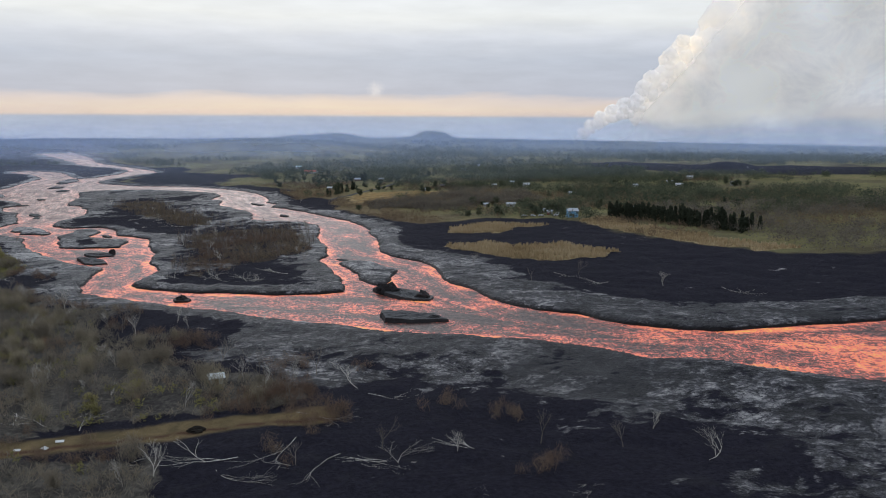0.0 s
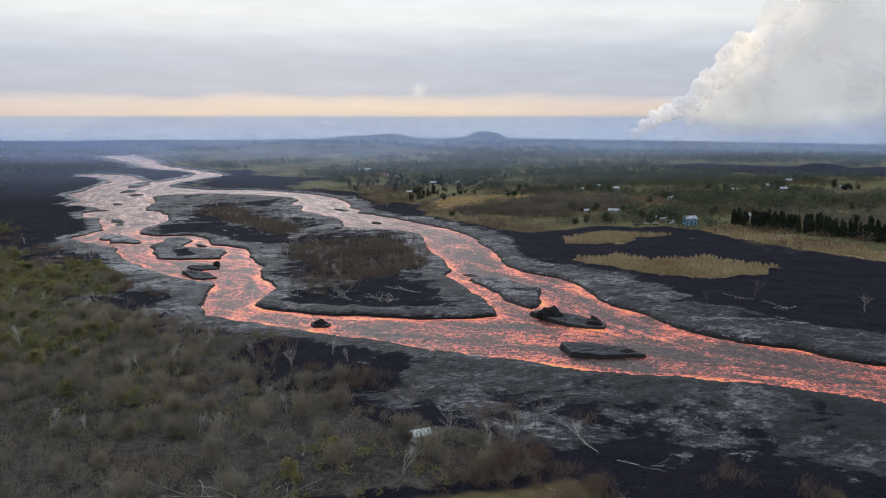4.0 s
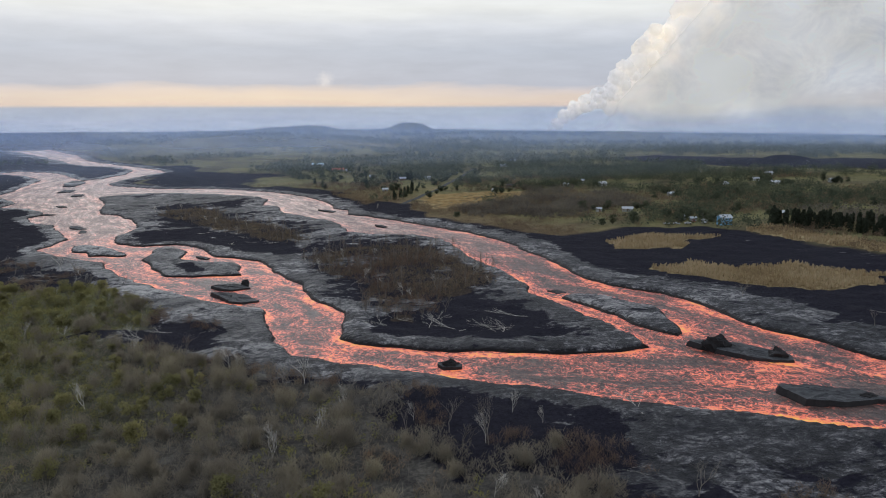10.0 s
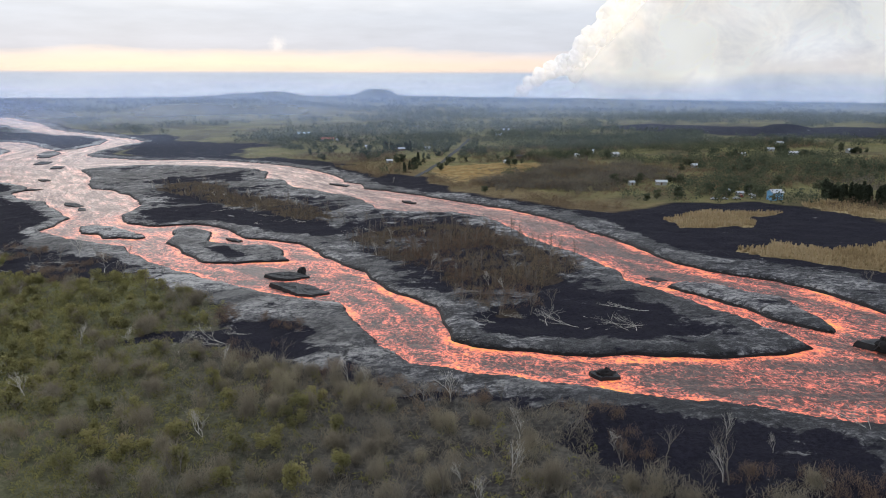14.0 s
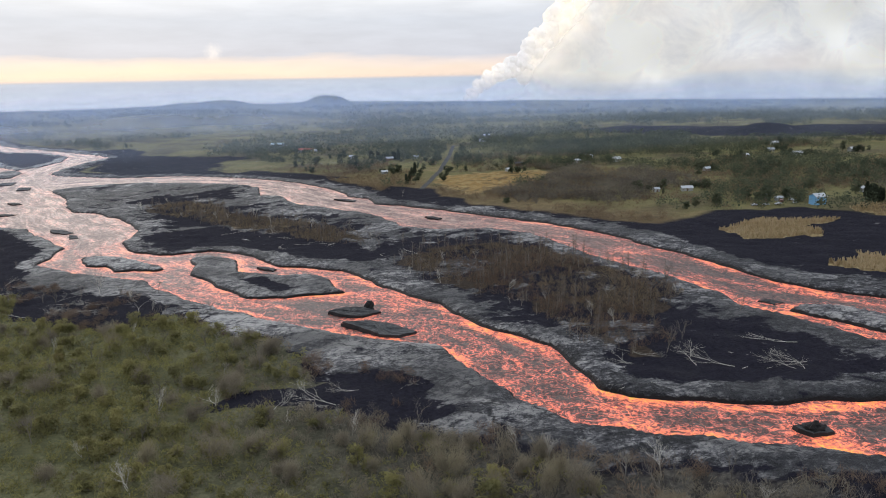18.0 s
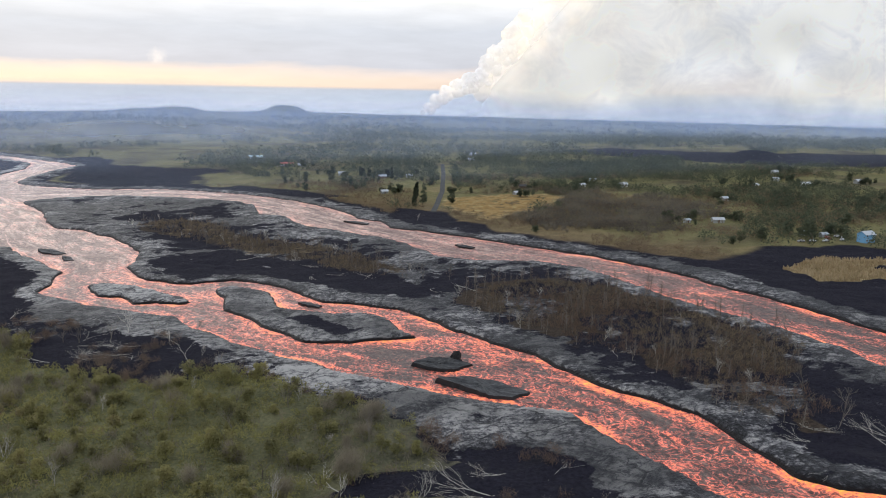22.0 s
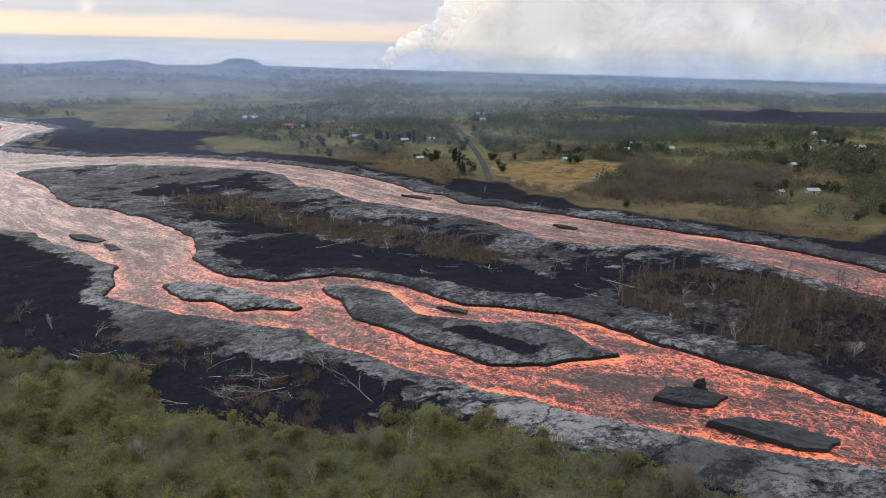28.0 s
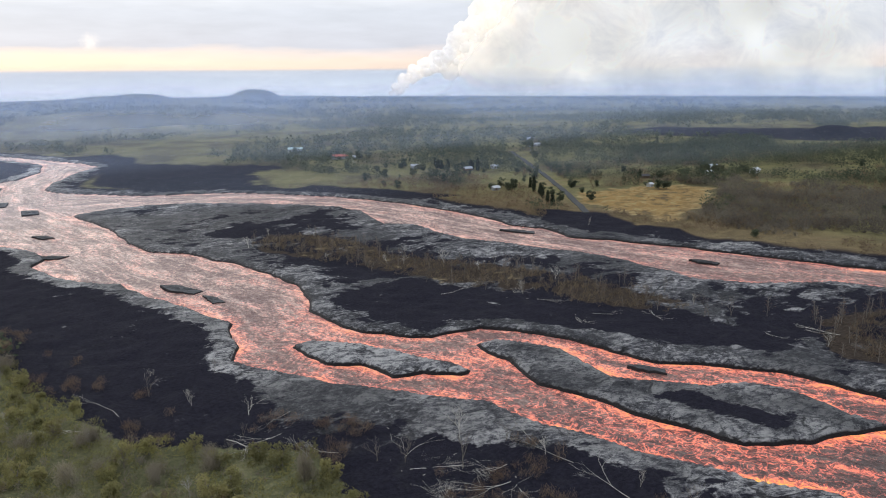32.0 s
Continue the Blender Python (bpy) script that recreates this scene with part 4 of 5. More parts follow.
def build_tree(name, seed, height, kind, label, category, group):
    """One tree at the origin: a trunk with limbs and, if it has one, a crown of leaf tufts."""
    rng = random.Random(seed)
    verts, faces, tips = [], [], []
    thing = empty(name, Matrix.Identity(4), label, category, group)
    if kind == "bare":
        grow(verts, faces, rng, Vector((0, 0, -0.4)), Vector((rng.uniform(-0.15, 0.15), rng.uniform(-0.15, 0.15), 1)).normalized(), height * 0.32, height * 0.015, 5, 0.66, tips)
        part("trunk", tri_mesh("trunk", verts, faces), bone_mat if seed % 3 == 0 else bark_mat, thing, "bare branching trunk and limbs")
        return thing
    if kind == "pole":
        p, d = Vector((0, 0, -0.3)), Vector((rng.uniform(-0.06, 0.06), rng.uniform(-0.06, 0.06), 1)).normalized()
        top = p + d * height
        limb(verts, faces, p, top, 0.11, 0.03, 5)
        for k in range(26):
            a = p + d * height * rng.uniform(0.2, 0.98)
            e = a + Vector((rng.uniform(-1, 1), rng.uniform(-1, 1), rng.uniform(0.4, 1.3))).normalized() * height * rng.uniform(0.1, 0.26)
            limb(verts, faces, a, e, 0.05, 0.02, 3)
            tips.append(e)
        part("trunk", tri_mesh("trunk", verts, faces), bark_mat, thing)
        lv, lf = leaf_cloud(rng, [Vector((t.x * 1.3, t.y * 1.3, t.z * rng.uniform(0.5, 0.95))) for t in tips], height * 0.14, 48, 0.34)
        part("crown", tri_mesh("crown", lv, lf), leaf_rust, thing)
        return thing
    if kind == "pine":
        limb(verts, faces, Vector((0, 0, -0.4)), Vector((0.1, 0, height)), 0.22, 0.03, 5)
        part("trunk", tri_mesh("trunk", verts, faces), bark_mat, thing)
        lv, lf = [], []
        for k in range(260):
            z = height * (0.06 + 0.94 * rng.random() ** 0.95)
            r = height * 0.13 * (1 - z / height) ** 0.6 + 0.22
            ang, out = rng.uniform(0, 6.283), rng.uniform(0.3, 1.0)
            v2, f2 = leaf_cloud(rng, [Vector((math.cos(ang) * r * out, math.sin(ang) * r * out, z))], 0.35, 2, 0.95, 1.0)
            o = len(lv)
            lv += v2
            lf += [tuple(i + o for i in f) for f in f2]
        part("crown", tri_mesh("crown", lv, lf), leaf_pine, thing)
        return thing
    grow(verts, faces, rng, Vector((0, 0, -0.4)), Vector((rng.uniform(-0.12, 0.12), rng.uniform(-0.12, 0.12), 1)).normalized(), height * 0.34, height * 0.026, 2, 0.75, tips)
    part("trunk", tri_mesh("trunk", verts, faces), bark_mat, thing)
    lumps = [t + Vector((rng.uniform(-0.6, 0.6), rng.uniform(-0.6, 0.6), rng.uniform(-0.8, 0.2))) for t in tips]
    lumps += [Vector((t.x * rng.uniform(0.7, 1.3), t.y * rng.uniform(0.7, 1.3), t.z * rng.uniform(0.3, 0.7))) for t in tips]
    mat, count, size = {"leafy": (leaf_forest, 760, 0.42), "dull": (leaf_twig, 480, 0.55), "far": (leaf_far, 340, 0.9)}[kind]
    if kind == "dull":
        twigs = leaf_field(seed, [tuple(p) for p in lumps], height * 0.33, count // len(lumps), size, 0.8, 0.14)
        part("crown", tri_mesh("crown", twigs, np.arange(len(twigs)).reshape(-1, 4)), mat, thing)
        return thing
    lv, lf = leaf_cloud(rng, lumps, height * 0.19, count, size)
    part("crown", tri_mesh("crown", lv, lf), mat, thing)
    return thing


def scatter(rng, x0, x1, y0, y1, step, jitter=0.8):
    pts = []
    for x in np.arange(x0, x1, step):
        for y in np.arange(y0, y1, step):
            pts.append((x + rng.uniform(-jitter, jitter) * step, y + rng.uniform(-jitter, jitter) * step))
    return np.array(pts)


def plant(kinds, places, rng, sizes=(0.75, 1.25)):
    """Sets a copy of one of the model trees at each place; the models themselves take the first places."""
    xs, ys = np.array([p[0] for p in places]), np.array([p[1] for p in places])
    zs = ground_height(xs, ys)
    for k, (x, y, z) in enumerate(zip(xs, ys, zs)):
        s = rng.uniform(*sizes)
        m = pose(x, y, z - 0.1, rng.uniform(-4, 4), rng.uniform(-4, 4), rng.uniform(0, 360)) @ Matrix.Diagonal((s * rng.uniform(0.9, 1.15), s * rng.uniform(0.9, 1.15), s * rng.uniform(0.85, 1.15), 1))
        if k < len(kinds):
            kinds[k].matrix_world = m
        else:
            ob = copy_thing(kinds[k % len(kinds)], Matrix.Identity(4))
            ob.matrix_basis = m


rng = random.Random(7)
# south woods: green in the west, grey-brown and bare in the east
pts = scatter(rng, -470, -40, 130, 720, 8.0)
dep = inside_depth(pts[:, 0], pts[:, 1], WOODS)
hole = np.maximum(np.maximum(inside_depth(pts[:, 0], pts[:, 1], CLEARING_SOUTH), inside_depth(pts[:, 0], pts[:, 1], CLEARING_MID)), 8 - along(pts[:, 0], pts[:, 1], TRACK)[0])
# keep clear of the ground under the flight line
path_d = along(pts[:, 0], pts[:, 1], [(0, 0), (-94, 68), (-197, 146), (-278, 234), (-360, 341)])[0]
ok = (dep > 0.5) & (hole < 0) & (path_d > 70)
pts = pts[ok]
green_p, dull_p, bare_p = [], [], []
for (x, y), n1 in zip(pts, fbm(pts[:, 0], pts[:, 1], 60, 77, 3)):
    west = float(smooth(np.array(-x), 150, 290)) * 0.9 + (n1 - 0.5) * 1.2
    r = rng.random()
    if rng.random() < 0.55 * float(smooth(np.array(x), -190, -110)):
        if r < 0.4:
            bare_p.append((x, y))
    elif r < 0.15:
        bare_p.append((x, y))
    elif rng.random() < west:
        green_p.append((x, y))
    else:
        dull_p.append((x, y))
def nearest(places, n):
    """Those places that lie closest to the river's south side."""
    places = np.array(places)
    d = along(places[:, 0], places[:, 1], BANK_SOUTH + BANK_SOUTH_EAST[:6])[0]
    return [tuple(p) for p in places[np.argsort(d)[:n]]]


greens = [build_tree("forest_tree", 200 + i, 5.2 + 0.6 * (i % 4), "leafy", "dense green broadleaf tree in the south woods", "tree", "trees of the south woods") for i in range(5)]
plant(greens, nearest(green_p, 290), rng)
dulls = [build_tree("scrub_tree", 230 + i, 4.6 + 0.6 * (i % 4), "dull", "grey-brown half-bare scrub tree in the south woods", "tree", "scrub trees of the south woods") for i in range(5)]
plant(dulls, nearest(dull_p, 290), rng)
bares = [build_tree("bare_tree", 260 + i, 7.5 + 0.9 * (i % 4), "bare", "leafless grey tree killed by the heat", "tree", "bare trees") for i in range(6)]
extra_bare = [(-264, 457), (-270, 451), (-256, 460), (-278, 450), (-205, 352), (-196, 350), (-186, 344), (-150, 305), (-142, 300), (-160, 312), (-168, 322), (-130, 292), (-318, 520), (-334, 528), (-348, 545), (-122, 276), (-114, 270), (-104, 250), (-12, 152), (3, 150), (20, 155), (36, 152), (44, 160), (-28, 146), (-46, 196), (-38, 200), (-33, 206), (-62, 222), (-268, 482), (-262, 470), (-286, 515), (-296, 522), (-300, 508),
              (-312, 516), (-280, 505), (-270, 512), (-245, 470), (-90, 270), (-106, 262), (-98, 252), (-84, 262), (-205, 372), (-222, 366), (-236, 372), (-114, 380), (-108, 372),
              (-226, 690), (-214, 700), (-204, 672), (-236, 712), (-180, 640), (-172, 618), (-248, 740), (-258, 752), (-102, 530), (-92, 552), (-110, 545), (-84, 480), (-76, 430), (-68, 400),
              (-100, 806), (-130, 760), (38, 330), (60, 345), (90, 320), (16, 380), (-372, 590), (-360, 575), (-352, 600)]
pts = scatter(rng, -330, -70, 366, 840, 13)
on_isle = [tuple(p) for p, d1, d2 in zip(pts, inside_depth(pts[:, 0], pts[:, 1], SCORCHED), inside_depth(pts[:, 0], pts[:, 1], ISLE_GRASS)) if max(d1, d2) > -5]
rng.shuffle(on_isle)
plant(bares, extra_bare + [(-46, 200), (-43, 198), (-41, 194), (-38, 190), (-44, 193), (-36, 184), (-82, 186), (-90, 196), (-98, 190), (-76, 178), (-104, 206), (-112, 214)] + on_isle[:70] + nearest(bare_p, 140), rng, (0.55, 1.1))
scorched = [build_tree("scorched_tree", 300 + i, 6.5 + 0.8 * (i % 3), "pole", "thin scorched tree with brown leaves on the lava island", "tree", "scorched trees of the island") for i in range(5)]
pts = scatter(rng, -175, -66, 366, 570, 6.2)
pl = [tuple(p) for p, d in zip(pts, inside_depth(pts[:, 0], pts[:, 1], SCORCHED)) if d > -4 and rng.random() < 0.95 * float(smooth(fbm(np.array(p[0]), np.array(p[1]), 20, 83, 4), 0.34, 0.54))]
pts = scatter(rng, -330, -140, 540, 840, 10)
pl += [tuple(p) for p, d in zip(pts, inside_depth(pts[:, 0], pts[:, 1], ISLE_GRASS)) if d > -3 and rng.random() < 0.6]
rng.shuffle(pl)
plant(scorched, pl[:295], rng, (0.6, 1.15))

# fallen trees on the black ground
def fallen(seed, length, forks=3):
    r2 = random.Random(seed)
    verts, faces, tips = [], [], []
    grow(verts, faces, r2, Vector((0, 0, 0.25)), Vector((1, 0, 0.02)), length * 0.45, 0.13, forks, 0.6, tips, 0.32, -0.01)
    for v in verts:
        v.z = max(0.1, abs(v.z) * 0.5)
    thing = empty("fallen_tree", Matrix.Identity(4), "bleached fallen tree lying on black lava", "fallen tree", "fallen trees")
    part("trunk", tri_mesh("trunk", verts, faces), bone_mat, thing)
    return thing


logs = [fallen(400 + i, 11 + 1.5 * i) for i in range(6)]
log_places = [(-112, 372), (-100, 362), (-90, 350), (-84, 346), (-125, 364), (-170, 560), (-152, 545), (-232, 642), (-226, 636), (-190, 600), (-30, 158), (-20, 150), (-5, 146), (-40, 150), (12, 148),
              (-60, 262), (-80, 250), (-216, 366), (-228, 376), (-204, 362), (-300, 515), (-290, 500), (-310, 508), (-380, 575), (-372, 600), (70, 330), (50, 352), (110, 310), (-276, 498), (-330, 560), (-207, 366), (-198, 372), (-190, 366), (-184, 356), (-314, 512), (-302, 500), (-318, 496), (-290, 505), (-282, 486), (-308, 488), (-272, 478), (-255, 660), (-212, 606), (-345, 560), (-352, 548), (-338, 545), (-106, 358), (-92, 366), (-78, 350), (-118, 366), (-70, 366)]
plant(logs, log_places + [(-88, 172), (-94, 176), (-84, 178), (-100, 182), (-80, 170), (-21, 194), (-18, 190), (-33, 176)], rng, (0.7, 1.1))
large = [fallen(440 + i, 13, 4) for i in range(3)]
plant(large, [(-8, 143), (8, 139), (29, 140), (-29, 146), (-43, 145), (-18, 148), (-64, 147), (50, 143), (-205, 362), (-96, 352), (-82, 345), (-292, 498), (-300, 512), (-311, 537), (-312, 512), (-303, 510), (-301, 493), (-326, 528), (-279, 511), (-387, 567), (-315, 519), (-306, 493), (-218, 608), (-127, 546), (-137, 438), (-117, 376), (-97, 354), (-236, 374), (-223, 363), (-216, 357)], rng, (0.6, 1.0))

# tall cane grass on the islands of old ground
verts, faces = [], []
for poly, step in ((GRASS_ONE, 1.6), (GRASS_TWO, 1.6), (GRASS_STRIP, 2.0)):
    px, py = [p[0] for p in poly], [p[1] for p in poly]
    pts = scatter(rng, min(px), max(px), min(py), max(py), step)
    pts = pts[inside_depth(pts[:, 0], pts[:, 1], poly) > 26 * (fbm(pts[:, 0], pts[:, 1], 20, 5, 4, 0.65) - 0.46)]
    zs = ground_height(pts[:, 0], pts[:, 1])
    for (x, y), z in zip(pts, zs):
        for k in range(5):
            a, h = rng.uniform(0, 3.14), rng.uniform(0.5, 2.2)
            u = Vector((math.cos(a), math.sin(a), 0)) * rng.uniform(0.15, 0.4)
            c = Vector((x + rng.uniform(-0.6, 0.6), y + rng.uniform(-0.6, 0.6), z - 0.2))
            tip = c + Vector((rng.uniform(-0.5, 0.5), rng.uniform(-0.5, 0.5), h))
            b = len(verts)
            verts += [c - u, c + u, tip + u * 0.6, tip - u * 0.6 + Vector((0, 0, rng.uniform(-0.4, 0.3)))]
            faces.append((b, b + 1, b + 2, b + 3))
me = tri_mesh("cane_grass", verts, faces)
me.materials.append(leaf_straw)
tagged(new("cane_grass", me), "tall dry yellow cane grass between black lava", "grass", kind="stuff")

# canopy and low undergrowth of the south woods between the single trees
pts = scatter(rng, -490, -30, 110, 740, 2.6)
dep = inside_depth(pts[:, 0], pts[:, 1], WOODS) - 9 * (fbm(pts[:, 0], pts[:, 1], 12, 9, 3) - 0.45)
clear = np.maximum(inside_depth(pts[:, 0], pts[:, 1], CLEARING_SOUTH), inside_depth(pts[:, 0], pts[:, 1], CLEARING_MID)) - 26 * (fbm(pts[:, 0], pts[:, 1], 22, 19, 4, 0.65) - 0.46)
thin = smooth(pts[:, 0], -170, -100) * 0.45
pts = pts[(dep > 0) & (clear < 0) & (along(pts[:, 0], pts[:, 1], TRACK)[0] > 5.5) & (np.hypot(pts[:, 0] + 58, pts[:, 1] - 198) > 5.5) & (fbm(pts[:, 0], pts[:, 1], 7, 21, 3) > 0.22 + 0.42 * thin)]
zs = ground_height(pts[:, 0], pts[:, 1])
tone = fbm(pts[:, 0], pts[:, 1], 60, 77, 3)
tall = fbm(pts[:, 0], pts[:, 1], 15, 27, 3)
pick = np.random.default_rng(5).random(len(pts))
west = smooth(-pts[:, 0], 150, 290) + (tone - 0.5) * 1.6
h = np.maximum(0.3, (tall - 0.26) * 9.5)
for name, sel, mat, label in (("green_undergrowth", pick < west, leaf_green, "low green bushes under the south woods"), ("brown_undergrowth", pick >= west, leaf_dull, "dry brown brush under the south woods")):
    cen = np.stack([pts[sel, 0], pts[sel, 1], zs[sel] + h[sel] * 0.62], 1)
    leaf_object(name, leaf_field(61, cen, 1.5, 24, 0.56, 0.85, 0.55 if mat is leaf_green else 0.3), mat, label, "undergrowth")

# withered twigs scattered over the black ground along the edge of the woods
pts = scatter(rng, -440, -20, 140, 700, 3.2)
dep = inside_depth(pts[:, 0], pts[:, 1], WOODS)
hole = np.maximum(inside_depth(pts[:, 0], pts[:, 1], CLEARING_SOUTH), inside_depth(pts[:, 0], pts[:, 1], CLEARING_MID))
away = np.where(hole > -3, 8.0, -dep)
pts = pts[(away > -3) & (away < 24) & (land_distance(pts[:, 0], pts[:, 1]) > 16) & (fbm(pts[:, 0], pts[:, 1], 13, 95, 4, 0.6) > 0.545 + 0.006 * away)]
cen = np.stack([pts[:, 0], pts[:, 1], ground_height(pts[:, 0], pts[:, 1]) + np.random.default_rng(12).uniform(0.2, 1.8, len(pts))], 1)
g2 = np.random.default_rng(15)
spots2 = [(c[0] + x, c[1] + y) for c, r, n in (((15, 170), 3.6, 7), ((0, 178), 4.6, 6), ((19, 144), 4.5, 8), ((-27, 170), 5.0, 9), ((-44, 184), 8.0, 46), ((-38, 195), 6.0, 22)) for x, y in g2.normal(0, r * 0.6, (n, 2))]
spots2 = np.array(spots2)
cen = np.concatenate([cen, np.stack([spots2[:, 0], spots2[:, 1], ground_height(spots2[:, 0], spots2[:, 1]) + g2.uniform(0.3, 2.4, len(spots2))], 1)])
leaf_object("edge_brush", leaf_field(64, cen, 1.8, 70, 0.42, 0.8, 0.16), leaf_rust, "grey-brown withered brush at the edge of the woods", "undergrowth")

# fine brown brush among the scorched trees of the island
pts = np.concatenate([scatter(rng, -175, -62, 362, 575, 2.4), scatter(rng, -335, -140, 540, 845, 2.8)])
dep = np.maximum(inside_depth(pts[:, 0], pts[:, 1], SCORCHED), inside_depth(pts[:, 0], pts[:, 1], ISLE_GRASS)) - 26 * (fbm(pts[:, 0], pts[:, 1], 24, 43, 4) - 0.42)
pts = pts[dep > 0]
zs = ground_height(pts[:, 0], pts[:, 1])
cen = np.stack([pts[:, 0], pts[:, 1], zs + np.random.default_rng(8).uniform(0.2, 1.9, len(pts))], 1)
rusty = fbm(pts[:, 0], pts[:, 1], 26, 47, 3) + np.random.default_rng(9).uniform(-0.15, 0.15, len(pts)) > 0.52 + 0.5 * (pts[:, 1] > 570)
leaf_object("scorched_brush", leaf_field(62, cen[rusty], 1.1, 16, 0.5, 1.2, 0.2), leaf_rust, "rust-brown scorched brush on the lava island", "undergrowth")
leaf_object("withered_brush", leaf_field(63, cen[~rusty], 1.1, 14, 0.5, 1.2, 0.2), leaf_tan, "withered tan brush on the lava island", "undergrowth")


# ---- by the dirt track: a dark brush heap and pale scrap boards ----
heap = part("brush_mound", mound_mesh(1.9, 1.2, 0.9, 91), plain_mat("dark brush", (0.022, 0.018, 0.014), 0.95, 0.5, 2.0, 0.1))
heap.location = (-53, 166.0, z_at(-53, 166.0) + 0.1)
tagged(heap, "low dark mound of cut brush on the grass", "brush mound")
board_mat = plain_mat("pale weathered sheet", (0.5, 0.5, 0.48), 0.6, 0.2)
for x, y, w, d, turn in ((-80.5, 162, 1.7, 1.0, 20), (-82, 158.5, 1.5, 1.0, -30), (-87.5, 158, 1.4, 0.8, 10), (-46.5, 199, 1.2, 0.9, 40)):
    bm = box(bmesh.new(), -w / 2, -d / 2, 0.0, w / 2, d / 2, 0.12, 0.02)
    ob = part("scrap_board", bm, board_mat)
    ob.matrix_world = pose(x, y, z_at(x, y) + 0.15, 6, 3, turn)
    tagged(ob, "pale sheet of scrap lying by the track", "scrap board", "scrap boards")

# ---- north side: woods, meadow trees, hedges ----
def woods_stuff(name, pts, radius, tufts, size, mat, label, height=0.9):
    zs = ground_height(pts[:, 0], pts[:, 1])
    s = np.random.default_rng(len(pts)).uniform(0.6, 1.35, len(pts))
    cen = np.stack([pts[:, 0], pts[:, 1], zs + radius * s * height], 1)
    return leaf_object(name, leaf_field(len(pts), cen, radius * s, tufts, size * s, 0.85), mat, label, "woods")


HOUSES = [  # x, y, width, depth, wall height, turn, wall, roof, words
    (98, 594, 10.0, 8.0, 5.6, 8, "blue", "grey", "two-storey sky-blue house with a pale roof"),
    (61, 686, 11.0, 6.0, 2.7, -10, "white", "white", "long low white farm cottage in a meadow"),
    (79, 622, 8.0, 6.0, 2.6, 14, "grey", "grey", "low grey workshop by the lava front"),
    (96, 893, 10.0, 8.0, 3.0, 20, "white", "white", "white gabled house among dark trees"),
    (83, 931, 9.0, 7.0, 3.0, -15, "white", "grey", "white house with a grey roof"),
    (62, 908, 7.0, 6.0, 2.7, 5, "white", "white", "small white cottage by the trees"),
    (205, 850, 10.0, 7.0, 2.8, 12, "white", "white", "pale house on the green plain"),
    (250, 838, 13.0, 8.0, 3.0, -6, "white", "white", "wide white house with a white roof"),
    (305, 836, 9.0, 7.0, 3.0, 10, "white", "white", "white house on open ground"),
    (5, 914, 9.0, 6.5, 2.5, -8, "brown", "dark", "low brown barn with a dark roof"),
    (-17, 872, 6.0, 5.0, 2.4, 25, "white", "white", "small pale hut in the yellow field"),
    (-124, 920, 8.0, 6.0, 2.8, 10, "grey", "white", "grey house with a white metal roof"),
    (-74, 1045, 9.0, 7.0, 2.8, -12, "white", "white", "white house beside tall trees"),
    (-104, 1036, 10.0, 7.0, 2.8, 8, "brown", "grey", "brown house with a grey roof"),
    (-140, 1085, 10.0, 7.0, 2.8, -4, "white", "grey", "pale house on the far meadow"),
    (-190, 1198, 24.0, 10.0, 3.2, 6, "white", "red", "long house with a red tiled roof"),
    (-174, 1188, 12.0, 6.0, 2.6, 6, "white", "white", "white shed beside the red roof"),
    (-224, 1285, 24.0, 9.0, 3.2, -4, "white", "green", "long hall with a pale green roof"),
    (37, 1198, 20.0, 7.0, 2.8, 4, "white", "white", "long white building behind the road"),
    (60, 1260, 12.0, 7.0, 2.8, -10, "white", "white", "white building far down the road"),
    (128, 780, 8.0, 6.0, 2.6, 16, "grey", "grey", "grey cottage on the slope"),
    (148, 618, 8.0, 6.0, 2.6, -10, "grey", "white", "grey shed with a bright roof"),
    (290, 936, 10.0, 7.0, 2.8, 12, "white", "white", "white house far across the plain"),
    (252, 884, 9.0, 7.0, 2.8, -14, "white", "grey", "white house with a grey porch roof"),
    (84, 612, 6.0, 4.0, 2.3, 4, "grey", "grey", "small tin shelter by the house"),
    (40, 690, 5.5, 4.5, 2.6, 12, "white", "grey", "small pale shed in the pasture"),
    (-58, 200.5, 4.6, 3.4, 2.3, 24, "grey", "tin", "small shed with a bright tin roof in the scrub"),
]


def north_side(pts, margin=26):
    d = land_distance(pts[:, 0], pts[:, 1])
    ok = (inside_depth(pts[:, 0], pts[:, 1], BANK_NORTH + [(-900, 2600), (-3000, 6000), (5000, 6000), (5000, 225)]) > 0) & (d > margin)
    for poly in (BLACK_EAST, BLACK_NORTH, BLACK_FAR, BLACK_TOP, BLACK_PLAIN, FIELD_GOLD):
        ok &= inside_depth(pts[:, 0], pts[:, 1], poly) < 1
    ok &= inside_depth(pts[:, 0], pts[:, 1], BARE_EAST) < -2
    for h in HOUSES:  # open yards, wider on the side of the river
        ok &= np.hypot(pts[:, 0] - h[0], (pts[:, 1] - h[1] + 5) * 0.6) > 9
    ok &= along(pts[:, 0], pts[:, 1], ROAD)[0] > 9
    return pts[ok]


